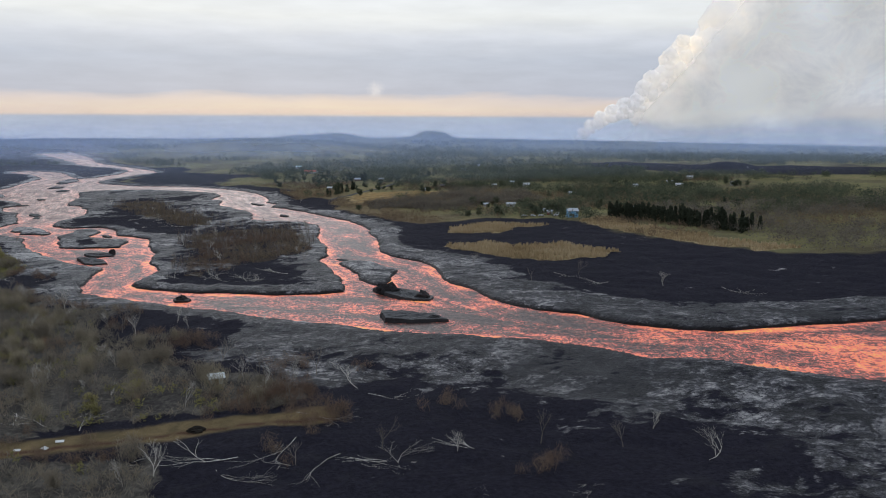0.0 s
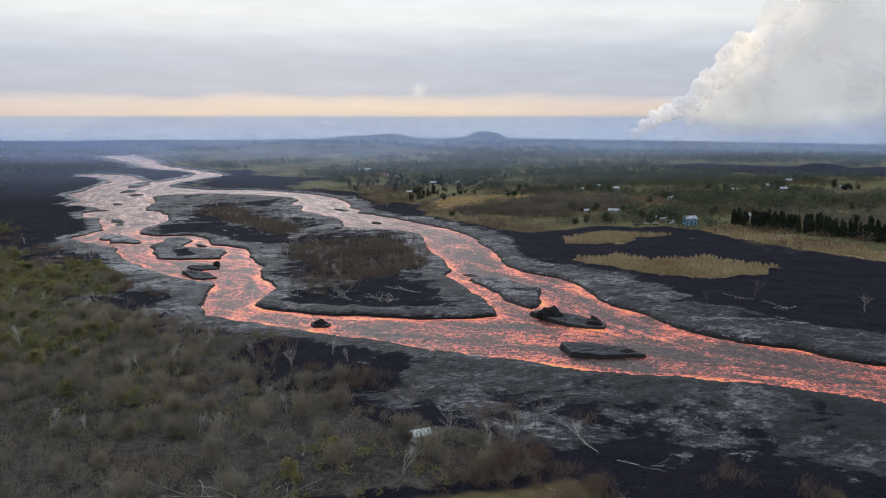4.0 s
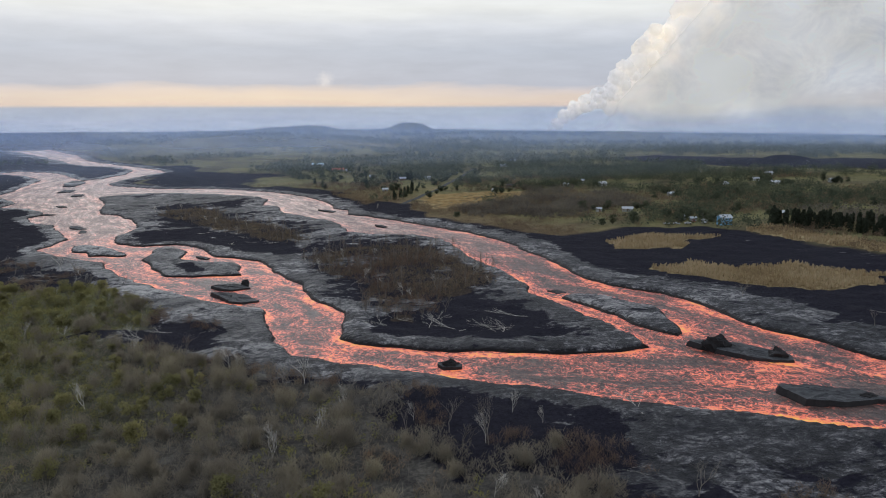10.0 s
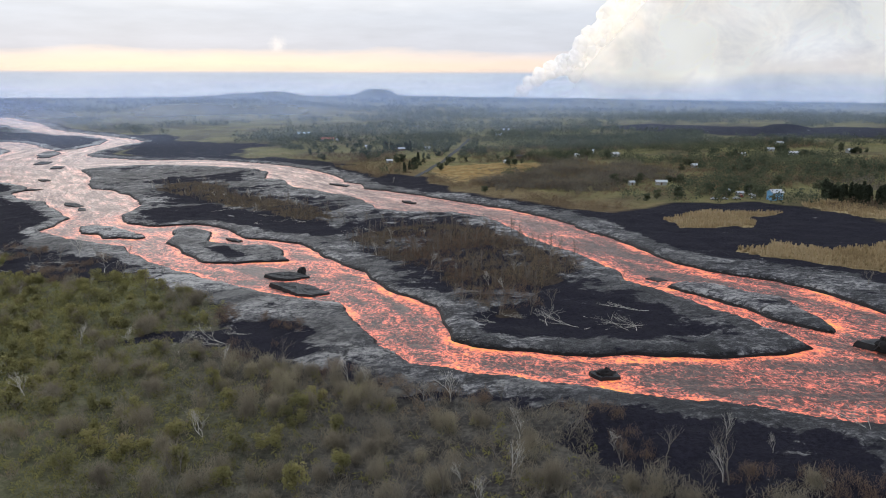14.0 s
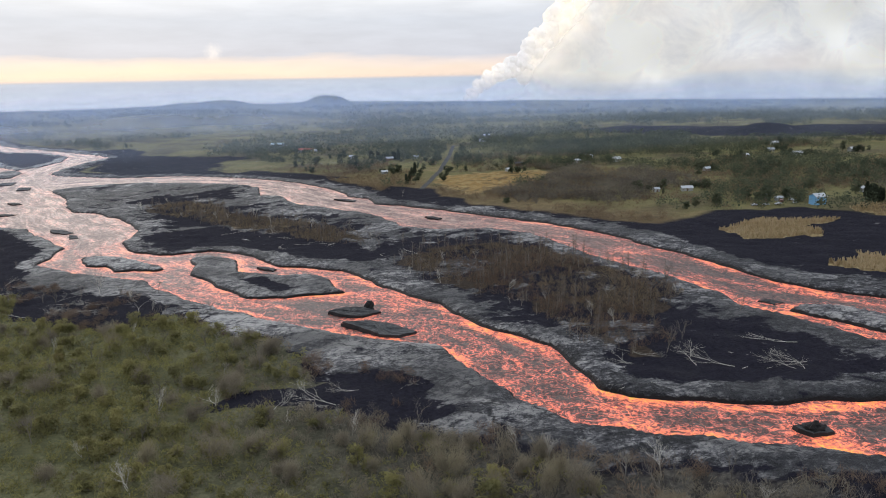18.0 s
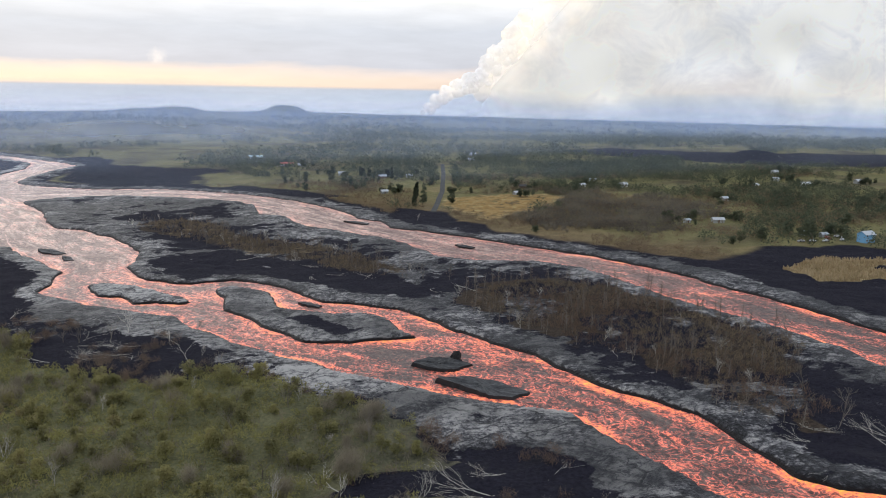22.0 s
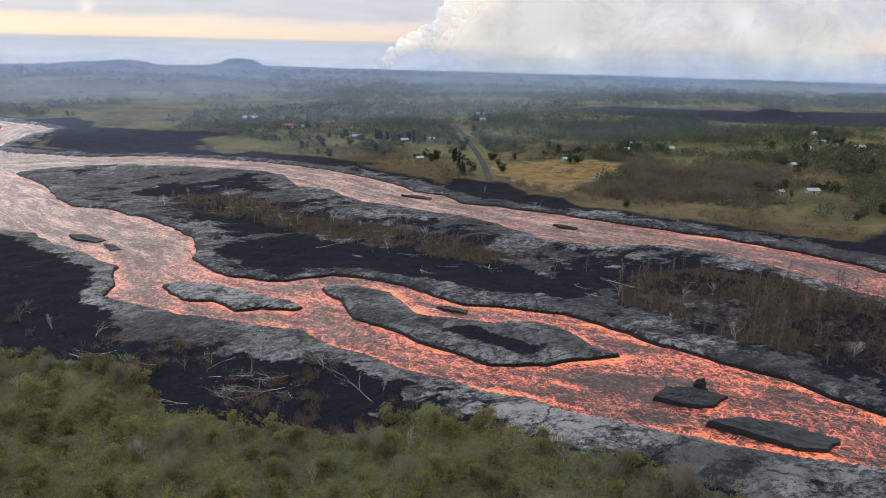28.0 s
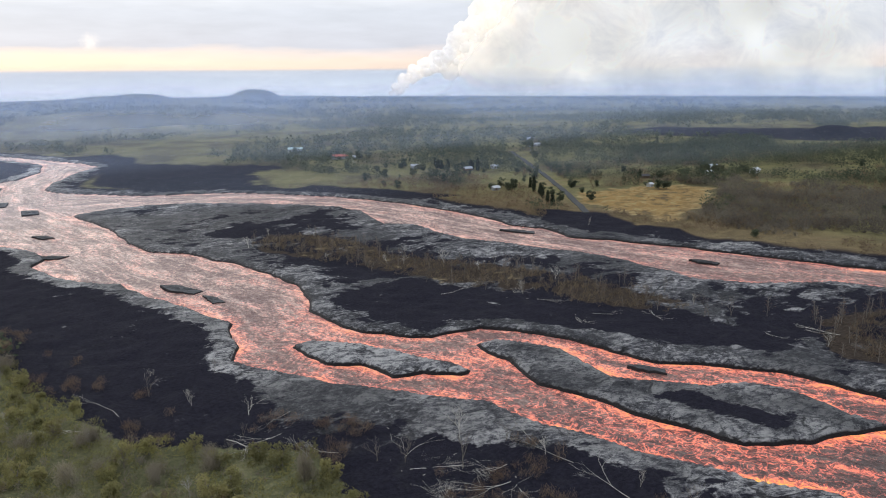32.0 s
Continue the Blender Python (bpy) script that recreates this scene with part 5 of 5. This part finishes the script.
WALLS = {"blue": plain_mat("sky-blue paint", (0.17, 0.36, 0.56), 0.7, 0.1), "white": plain_mat("white wall paint", (0.34, 0.34, 0.32), 0.7, 0.1),
         "grey": plain_mat("weathered grey boards", (0.28, 0.28, 0.27), 0.85, 0.25), "brown": plain_mat("brown boards", (0.14, 0.10, 0.07), 0.85, 0.25)}
ROOFS = {"grey": plain_mat("grey sheet roof", (0.34, 0.36, 0.38), 0.5, 0.2), "white": plain_mat("white sheet roof", (0.40, 0.41, 0.42), 0.45, 0.1), "dark": plain_mat("dark shingle roof", (0.05, 0.045, 0.045), 0.8, 0.2),
         "red": plain_mat("red tile roof", (0.34, 0.10, 0.07), 0.7, 0.25), "green": plain_mat("pale green sheet roof", (0.45, 0.56, 0.52), 0.5, 0.15), "tin": plain_mat("bright tin roof", (0.66, 0.70, 0.68), 0.35, 0.15, metal=0.2)}
pane_mat = plain_mat("dark window glass", (0.03, 0.035, 0.045), 0.12, 0.1, 0.6, 0.6)
frame_mat = plain_mat("white window frame", (0.65, 0.65, 0.62), 0.6, 0.1)
door_mat = plain_mat("brown door", (0.12, 0.07, 0.04), 0.6, 0.2)


def window(parent, x, y, z, w, h, flip):
    bm = bmesh.new()
    t = 0.05 * flip
    y0, y1 = sorted((y, y + t))
    for a in (box(bm, x - w / 2 - 0.08, y0, z - h / 2 - 0.08, x + w / 2 + 0.08, y1, z - h / 2), box(bm, x - w / 2 - 0.08, y0, z + h / 2, x + w / 2 + 0.08, y1, z + h / 2 + 0.08),
              box(bm, x - w / 2 - 0.08, y0, z - h / 2, x - w / 2, y1, z + h / 2), box(bm, x + w / 2, y0, z - h / 2, x + w / 2 + 0.08, y1, z + h / 2)):
        pass
    ob = part("window", bm, frame_mat, parent)
    bm = bmesh.new()
    y0, y1 = sorted((y + 0.005 * flip, y + 0.02 * flip))
    box(bm, x - w / 2, y0, z - h / 2, x + w / 2, y1, z + h / 2)
    part("pane", bm, pane_mat, ob)


def house(x, y, w, d, h, turn, wall, roof, words):
    z = z_at(x, y)
    thing = empty("shed" if "shed" in words or "shelter" in words else "house", pose(x, y, z, 0, 0, turn), words, "shed" if "shed" in words or "shelter" in words else "house", "houses")
    rise = d * 0.27
    bm = bmesh.new()
    prof = [(-d / 2, -0.8), (d / 2, -0.8), (d / 2, h), (0, h + rise), (-d / 2, h)]
    a = [bm.verts.new((-w / 2, p, q)) for p, q in prof]
    b = [bm.verts.new((w / 2, p, q)) for p, q in prof]
    bm.faces.new(a[::-1])
    bm.faces.new(b)
    for i in range(5):
        bm.faces.new((a[i], a[(i + 1) % 5], b[(i + 1) % 5], b[i]))
    bmesh.ops.recalc_face_normals(bm, faces=bm.faces[:])
    part("wall", bm, WALLS[wall], thing)
    bm = bmesh.new()
    ov, th = 0.5, 0.14
    slope = rise / (d / 2)
    prof = [(-d / 2 - ov, h - ov * slope + 0.03), (0, h + rise + 0.03), (d / 2 + ov, h - ov * slope + 0.03), (d / 2 + ov, h - ov * slope + th + 0.03), (0, h + rise + th + 0.06), (-d / 2 - ov, h - ov * slope + th + 0.03)]
    a = [bm.verts.new((-w / 2 - ov, p, q)) for p, q in prof]
    b = [bm.verts.new((w / 2 + ov, p, q)) for p, q in prof]
    bm.faces.new((a[0], a[1], a[4], a[5]))
    bm.faces.new((a[1], a[2], a[3], a[4]))
    bm.faces.new((b[0], b[5], b[4], b[1]))
    bm.faces.new((b[1], b[4], b[3], b[2]))
    for i in range(6):
        bm.faces.new((a[i], b[i], b[(i + 1) % 6], a[(i + 1) % 6]))
    bmesh.ops.recalc_face_normals(bm, faces=bm.faces[:])
    part("roof", bm, ROOFS[roof], thing)
    bm = bmesh.new()
    box(bm, -0.5, -d / 2 - 0.05, 0.05, 0.5, -d / 2 - 0.003, 2.05)
    part("door", bm, door_mat, thing)
    if h > 2.5:
        for level in ([1.5, 4.2] if h > 4 else [1.5]):
            for k in (-0.34, 0.34):
                window(thing, w * k, -d / 2 - 0.003, level, min(1.5, w * 0.16), 1.1, -1)
                window(thing, w * k, d / 2 + 0.003, level, min(1.5, w * 0.16), 1.1, 1)
    return thing


for x, y, w, d, h, *rest in HOUSES:
    k = 0.75 if rest[1] == "blue" else 0.7
    house(x, y, w * k, d * k, h * 0.86, *rest)


# ---- parked vehicles by the blue house ----
tyre_mat = plain_mat("black tyre rubber", (0.02, 0.02, 0.02), 0.9, 0.2)


def car(x, y, turn, paint, words):
    thing = empty("car", pose(x, y, z_at(x, y) + 0.05, 0, 0, turn), words, "car", "parked vehicles")
    bm = bmesh.new()
    box(bm, -2.2, -0.88, 0.35, 2.2, 0.88, 0.95, 0.12)
    part("body", bm, paint, thing)
    bm = bmesh.new()
    box(bm, -1.3, -0.78, 0.93, 0.9, 0.78, 1.5, 0.18)
    cabin = part("cabin", bm, paint, thing)
    bm = bmesh.new()
    box(bm, -1.34, -0.6, 1.03, 0.94, 0.6, 1.36, 0.05)
    part("windscreen", bm, pane_mat, cabin)
    for wx in (-1.4, 1.4):
        for wy in (-0.82, 0.82):
            bm = bmesh.new()
            bmesh.ops.create_cone(bm, cap_ends=True, segments=14, radius1=0.34, radius2=0.34, depth=0.22, matrix=pose(wx, wy, 0.34, 90, 0, 0))
            part("wheel", bm, tyre_mat, thing)


paints = [plain_mat("white car paint", (0.42, 0.42, 0.42), 0.4, 0.05), plain_mat("dark red car paint", (0.25, 0.05, 0.04), 0.3, 0.1), plain_mat("silver car paint", (0.45, 0.46, 0.48), 0.3, 0.05)]
for x, y, turn, k in ((76, 600, 10, 0), (70, 604, -20, 2), (82, 606, 80, 1), (87, 600, 35, 0), (64, 606, 5, 2), (90, 607, -50, 0)):
    car(x, y, turn, paints[k], ["white car parked on the grass", "dark red car parked by the house", "silver car parked by the lava front"][k])


# ---- the road ----
asphalt, nt = new_mat("grey road surface")
pos = position(nt)
principled(nt, ramp(nt, noise_tex(nt, pos, 0.8, 5, 0.6), [(0.35, (0.05, 0.05, 0.05)), (0.65, (0.075, 0.073, 0.07))]), 0.95, noise_tex(nt, pos, 6, 3), 0.3, 0.03, 0.1)
verts, faces = [], []
line = []
for (ax, ay), (bx, by) in zip(ROAD, ROAD[1:]):
    n = int(math.hypot(bx - ax, by - ay) / 6)
    line += [(ax + (bx - ax) * i / n, ay + (by - ay) * i / n) for i in range(n)]
for i, (x, y) in enumerate(line):
    nx, ny = line[min(i + 1, len(line) - 1)]
    px, py = line[max(i - 1, 0)]
    t = Vector((nx - px, ny - py, 0)).normalized()
    side = Vector((t.y, -t.x, 0))
    for k in (-2.2, 0, 2.2):
        q = Vector((x, y, 0)) + side * k
        verts.append((q.x, q.y, max(z_at(q.x, q.y), z_at(x, y)) + (0.32 if k == 0 else 0.22)))
    if i:
        b = 3 * i
        faces += [(b - 3, b - 2, b + 1, b), (b - 2, b - 1, b + 2, b + 1)]
bm = bmesh.new()
vs = [bm.verts.new(v) for v in verts]
for f in faces:
    bm.faces.new([vs[i] for i in f])
bmesh.ops.recalc_face_normals(bm, faces=bm.faces[:])
bmesh.ops.solidify(bm, geom=bm.faces[:], thickness=0.5)
road = part("road", bm, asphalt)
tagged(road, "straight grey two-lane road cut off by the lava", "road", kind="structure")

# ---- dark row of ironwood trees, meadow trees, far woods ----
pines = [build_tree("ironwood_tree", 500 + i, 7.5 + i % 3, "pine", "tall dark ironwood tree in a windbreak row", "tree", "ironwood trees") for i in range(4)]
places = []
for k in range(84):
    f = k / 83
    places.append((123 + 58 * f + rng.uniform(-4, 4), 585 - 110 * f + rng.uniform(-5, 5)))
    if k % 2:
        places.append((132 + 60 * f + rng.uniform(-5, 5), 592 - 108 * f + rng.uniform(-5, 5)))
places += [(-96 + rng.uniform(-6, 6), 1040 + rng.uniform(-10, 10)) for k in range(5)] + [(-118 + rng.uniform(-7, 7), 1075 + rng.uniform(-12, 12)) for k in range(8)] + [(-116 + 2.6 * k + rng.uniform(-2, 2), 838 + 10 * k) for k in range(9)]
plant(pines, places, rng, (0.75, 1.25))

meadow = [build_tree("meadow_tree", 540 + i, 7.5 + 0.9 * (i % 3), "far", "round green tree standing in the meadows", "tree", "meadow trees") for i in range(6)]
pts = scatter(rng, -220, 260, 560, 1130, 17)
pts = north_side(pts, 34)
dens = fbm(pts[:, 0], pts[:, 1], 90, 91, 4)
pts = pts[dens > 0.50]
keep_n = [tuple(p) for p in pts]
rng.shuffle(keep_n)
by_houses = []
for h in HOUSES[1:-1]:
    for k in range(5):
        ang, rad = rng.uniform(0, 6.28), rng.uniform(7, 15)
        by_houses.append((h[0] + math.cos(ang) * rad, h[1] + math.sin(ang) * rad * 0.9 - 1))
for k in range(8):
    f = (k * 2.9 % 8) / 8
    by_houses += [(-106 + 98 * f + rng.uniform(-3, 1), 845 + 330 * f), (-84 + 98 * f + rng.uniform(-1, 4), 845 + 330 * f)]
plant(meadow, by_houses + [(23, 612), (30, 616), (-60, 985), (-170, 1030), (-93, 1022), (-120, 1040)] + keep_n[:110], rng, (0.55, 1.25))

pts = north_side(scatter(rng, -300, 330, 470, 1020, 4.6), 24)
d = land_distance(pts[:, 0], pts[:, 1])
belt = fbm(pts[:, 0], pts[:, 1], 75, 33, 5, 0.6) + 0.12 * smooth(d, 150, 40)
pts = pts[belt > 0.50]
woods_stuff("brown_scrub", pts, 2.5, 30, 0.62, leaf_belt, "soft brown scrub along the lava edge", 0.65)
# dense brown leafless woods behind the lava edge, and a dark green wood across the middle of the plain
BROWN_WOODS = [(-82, 750), (-4, 867), (61, 886), (88, 837), (81, 765), (68, 699), (-15, 622), (-49, 648), (-75, 683), (-81, 720)]
GREEN_WOODS = [(-25, 1057), (5, 996), (78, 925), (148, 901), (196, 817), (373, 980), (222, 1031), (142, 1122), (63, 1177)]
pts = scatter(rng, -130, 170, 560, 900, 3.4)
pts = pts[(inside_depth(pts[:, 0], pts[:, 1], BROWN_WOODS) > 150 * (fbm(pts[:, 0], pts[:, 1], 42, 53, 5, 0.62) - 0.40)) & (land_distance(pts[:, 0], pts[:, 1]) > 26)]
clear = np.ones(len(pts), bool)
for h in HOUSES:
    clear &= np.hypot(pts[:, 0] - h[0], (pts[:, 1] - h[1] + 6) * 0.6) > 10
for poly in (BLACK_EAST, BLACK_NORTH, FIELD_GOLD):
    clear &= inside_depth(pts[:, 0], pts[:, 1], poly) < -1
pts = pts[clear]
grown = np.random.default_rng(58).uniform(0.4, 1.5, len(pts)) * (0.2 + 1.6 * fbm(pts[:, 0], pts[:, 1], 24, 59, 3))
cen = np.stack([pts[:, 0], pts[:, 1], ground_height(pts[:, 0], pts[:, 1]) + 2.4 * grown], 1)
leaf_object("brown_woods", leaf_field(59, cen, 2.6 * grown, 40, 0.75, 1.0, 0.45), leaf_dull, "leafless brown woods behind the lava edge", "woods")
pts = north_side(scatter(rng, -150, 700, 850, 1400, 7.0), 34)
pts = pts[inside_depth(pts[:, 0], pts[:, 1], GREEN_WOODS) > 90 * (fbm(pts[:, 0], pts[:, 1], 70, 63, 4, 0.6) - 0.5)]
woods_stuff("dark_woods", pts, 4.6, 40, 1.0, leaf_far, "dark green woods across the middle of the plain", 0.9)
pts = north_side(scatter(rng, -480, 620, 560, 1250, 6.5), 34)
pts = pts[fbm(pts[:, 0], pts[:, 1], 95, 35, 5, 0.6) > 0.535 + 0.14 * smooth(land_distance(pts[:, 0], pts[:, 1]), 190, 110) * (pts[:, 0] < 60)]
woods_stuff("green_woods", pts, 4.2, 44, 0.95, leaf_far, "dark green wood clumps across the plain", 0.85)
pts = north_side(scatter(rng, -900, 1500, 1150, 2200, 15), 40)
pts = pts[fbm(pts[:, 0], pts[:, 1], 170, 37, 5, 0.65) > 0.50]
woods_stuff("far_woods", pts, 6.5, 30, 2.0, leaf_far, "far woods on the coastal plain", 0.6)
pts = scatter(rng, -2600, 2600, 2150, 3500, 42)
pts = pts[fbm(pts[:, 0], pts[:, 1], 400, 39, 4) > 0.42]
woods_stuff("distant_woods", pts, 9.0, 26, 3.6, leaf_far, "distant woods towards the shore", 0.25)
pts = scatter(rng, -1500, -420, 560, 1500, 22)
pts = pts[(land_distance(pts[:, 0], pts[:, 1]) > 30) & (inside_depth(pts[:, 0], pts[:, 1], BLACK_WEST) < 0) & (inside_depth(pts[:, 0], pts[:, 1], BANK_SOUTH + [(-1500, 300), (-2500, 2500)]) > 0)]
woods_stuff("west_woods", pts, 5.5, 40, 1.5, leaf_far, "woods west of the lava river", 0.6)
pts = scatter(rng, 165, 520, 330, 640, 6.0)
pts = pts[(inside_depth(pts[:, 0], pts[:, 1], BLACK_EAST) < -4) & (inside_depth(pts[:, 0], pts[:, 1], GRASS_STRIP) < -2)]
pts = pts[fbm(pts[:, 0], pts[:, 1], 60, 45, 4) > 0.36]
woods_stuff("east_woods", pts, 3.6, 40, 0.75, leaf_dull, "brown leafless woods east of the black lava", 0.9)

# ---- steam where the lava meets the sea ----
steam_mat, nt = new_mat("white steam with added glow")
pos = position(nt)
tint = ramp(nt, noise_tex(nt, pos, 0.004, 4, 0.6), [(0.35, (0.78, 0.76, 0.75)), (0.65, (0.92, 0.87, 0.79))])
dif = nd(nt, "ShaderNodeBsdfDiffuse", Roughness=1.0)
tra = nt.nodes.new("ShaderNodeBsdfTranslucent")
ln(nt, tint, dif.inputs[0])
ln(nt, tint, tra.inputs[0])
mx = nd(nt, "ShaderNodeMixShader", Fac=0.45)
ln(nt, dif.outputs[0], mx.inputs[1])
ln(nt, tra.outputs[0], mx.inputs[2])
added_glow = nd(nt, "ShaderNodeEmission", Strength=0.33)  # added glow in place of light scattered about inside the far steam cloud
ln(nt, tint, added_glow.inputs[0])
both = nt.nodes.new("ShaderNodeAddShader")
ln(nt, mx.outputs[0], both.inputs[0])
ln(nt, added_glow.outputs[0], both.inputs[1])
ln(nt, both.outputs[0], nt.nodes.new("ShaderNodeOutputMaterial").inputs[0])

VENT = Vector((778, 4640, -58))


def billow(bm, centre, radius, seed, sub=3):
    made = bmesh.ops.create_icosphere(bm, subdivisions=sub, radius=1.0)
    shift = Vector((seed * 3.7, seed * 1.3, 0))
    for v in made["verts"]:
        d = v.co.copy()
        n = noise.fractal(d * 1.6 + shift, 1.0, 2.1, 3)
        v.co = centre + d * radius * (1 + 0.26 * n)


r3 = random.Random(31)
bm = bmesh.new()
# heads of the cloud along its windward side, from the stem by the shore up to the top
HEADS = [(0, 12, 14), (22, 45, 26), (62, 90, 34), (120, 135, 40), (180, 172, 44), (245, 205, 48), (320, 235, 46), (352, 300, 52), (400, 356, 58), (470, 395, 60), (490, 470, 62), (560, 540, 66),
         (640, 520, 60), (720, 510, 66), (780, 580, 72), (830, 660, 80), (920, 760, 90)]
for k, (dx, dz, r) in enumerate(HEADS):
    billow(bm, VENT + Vector((dx + 0.5 * r, 0, dz - 0.5 * r)), r, k, 4)
    for j in range(8):
        s2 = r * r3.uniform(0.3, 0.75)
        billow(bm, VENT + Vector((dx + r3.uniform(-0.1, 1.5) * r, r3.uniform(-0.8, 0.5) * r, dz - r3.uniform(-0.1, 1.5) * r)), s2, k * 7 + j)
for k in range(110):
    u, lean = r3.random(), r3.random() ** 1.3
    x, z = 330 + 520 * u ** 1.1 + 1000 * lean, 90 + 600 * u
    r = (62 + 60 * u) * r3.uniform(0.7, 1.15) * (1 + 0.6 * lean)
    billow(bm, VENT + Vector((x, 70 + 260 * lean + r3.uniform(-50, 50), z - 20)), r, 160 + k)
for f in bm.faces:
    f.smooth = True
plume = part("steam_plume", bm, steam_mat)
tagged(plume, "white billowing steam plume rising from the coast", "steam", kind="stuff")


# ---- distance haze and smoke, imitated by thin see-through veils ----
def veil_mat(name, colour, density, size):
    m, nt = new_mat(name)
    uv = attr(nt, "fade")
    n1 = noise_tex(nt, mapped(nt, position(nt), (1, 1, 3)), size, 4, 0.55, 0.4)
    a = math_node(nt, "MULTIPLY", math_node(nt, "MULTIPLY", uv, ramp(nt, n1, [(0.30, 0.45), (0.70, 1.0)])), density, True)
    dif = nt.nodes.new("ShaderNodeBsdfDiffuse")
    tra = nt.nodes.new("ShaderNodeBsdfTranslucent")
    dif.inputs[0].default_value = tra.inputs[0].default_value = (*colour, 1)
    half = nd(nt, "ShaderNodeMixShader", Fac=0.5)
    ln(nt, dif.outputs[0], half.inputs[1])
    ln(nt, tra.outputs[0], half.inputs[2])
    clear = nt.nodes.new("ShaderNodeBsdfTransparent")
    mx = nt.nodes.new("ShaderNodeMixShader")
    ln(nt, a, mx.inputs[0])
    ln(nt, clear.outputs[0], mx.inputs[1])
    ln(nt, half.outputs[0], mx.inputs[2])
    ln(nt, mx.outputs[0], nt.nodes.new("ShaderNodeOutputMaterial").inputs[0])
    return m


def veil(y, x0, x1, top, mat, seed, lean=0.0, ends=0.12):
    """A wavering sheet of imitated haze and smoke standing on the ground, thinning upwards and to its ends."""
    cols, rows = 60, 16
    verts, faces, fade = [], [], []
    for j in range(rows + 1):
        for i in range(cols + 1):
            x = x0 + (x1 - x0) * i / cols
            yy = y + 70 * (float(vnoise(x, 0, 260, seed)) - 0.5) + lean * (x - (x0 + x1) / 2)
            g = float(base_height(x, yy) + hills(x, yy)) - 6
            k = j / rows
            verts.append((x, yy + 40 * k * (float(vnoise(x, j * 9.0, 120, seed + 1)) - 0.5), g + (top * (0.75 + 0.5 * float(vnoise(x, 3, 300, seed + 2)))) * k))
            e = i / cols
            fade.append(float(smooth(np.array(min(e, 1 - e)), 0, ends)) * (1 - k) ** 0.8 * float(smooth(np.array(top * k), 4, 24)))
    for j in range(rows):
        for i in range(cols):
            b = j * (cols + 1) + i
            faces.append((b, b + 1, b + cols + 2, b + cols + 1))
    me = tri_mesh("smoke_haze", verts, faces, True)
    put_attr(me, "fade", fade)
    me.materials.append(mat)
    ob = tagged(new("smoke_haze", me), "blue-grey sheet imitating distance haze and smoke over the plain", "smoke", kind="stuff")
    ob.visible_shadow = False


haze_mat = veil_mat("thin distance haze", (0.58, 0.72, 1.0), 0.25, 0.004)
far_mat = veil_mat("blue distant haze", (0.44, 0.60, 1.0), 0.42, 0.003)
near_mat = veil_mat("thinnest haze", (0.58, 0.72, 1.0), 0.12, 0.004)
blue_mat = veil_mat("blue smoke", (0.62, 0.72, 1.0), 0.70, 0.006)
# these six put the bluish distance haze into see-through sheets
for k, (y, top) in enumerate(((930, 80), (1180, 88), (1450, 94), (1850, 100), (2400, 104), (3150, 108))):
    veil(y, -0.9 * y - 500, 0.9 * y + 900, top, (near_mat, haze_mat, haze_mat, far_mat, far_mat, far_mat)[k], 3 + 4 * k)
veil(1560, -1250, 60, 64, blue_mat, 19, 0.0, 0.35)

# ---- the thin outer part of the steam, spread eastwards in front of the billows ----
sheet_mat, nt = new_mat("thin drifting steam with added glow")
pos = position(nt)
n1 = noise_tex(nt, mapped(nt, pos, (1, 1, 1.3)), 0.0035, 5, 0.55, 0.5)
a = math_node(nt, "MULTIPLY", attr(nt, "fade"), ramp(nt, n1, [(0.30, 0.72), (0.60, 1.0)]), True)
tint = ramp(nt, n1, [(0.36, (0.78, 0.76, 0.76)), (0.60, (0.96, 0.92, 0.85))])
dif = nt.nodes.new("ShaderNodeBsdfDiffuse")
ln(nt, tint, dif.inputs[0])
# glow added to whiten the sheet, as in the plume
added_glow = nd(nt, "ShaderNodeEmission", Strength=0.26)
ln(nt, tint, added_glow.inputs[0])
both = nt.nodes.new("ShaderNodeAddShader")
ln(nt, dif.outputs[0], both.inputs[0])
ln(nt, added_glow.outputs[0], both.inputs[1])
mx = nt.nodes.new("ShaderNodeMixShader")
ln(nt, a, mx.inputs[0])
ln(nt, nt.nodes.new("ShaderNodeBsdfTransparent").outputs[0], mx.inputs[1])
ln(nt, both.outputs[0], mx.inputs[2])
ln(nt, mx.outputs[0], nt.nodes.new("ShaderNodeOutputMaterial").inputs[0])
cols, rows = 60, 30
verts, faces, fade = [], [], []
for j in range(rows + 1):
    for i in range(cols + 1):
        k, e = j / rows, i / cols
        z = -90 + 1250 * k
        x = VENT.x + 40 + 3000 * e
        verts.append((x, VENT.y - 260 - 500 * e + 60 * (float(vnoise(x, z, 200, 5)) - 0.5), z))
        edge = VENT.x + 20 + 0.86 * (z + 58)  # leans with the wind
        fade.append(0.97 * float(smooth(np.array(x - edge), 0, 420)) * float(smooth(np.array(1 - k), 0, 0.2)) * float(smooth(np.array(1 - e), 0, 0.25)) * (0.8 + 0.2 * float(smooth(np.array(z), -60, 160))))
for j in range(rows):
    for i in range(cols):
        b = j * (cols + 1) + i
        faces.append((b, b + 1, b + cols + 2, b + cols + 1))
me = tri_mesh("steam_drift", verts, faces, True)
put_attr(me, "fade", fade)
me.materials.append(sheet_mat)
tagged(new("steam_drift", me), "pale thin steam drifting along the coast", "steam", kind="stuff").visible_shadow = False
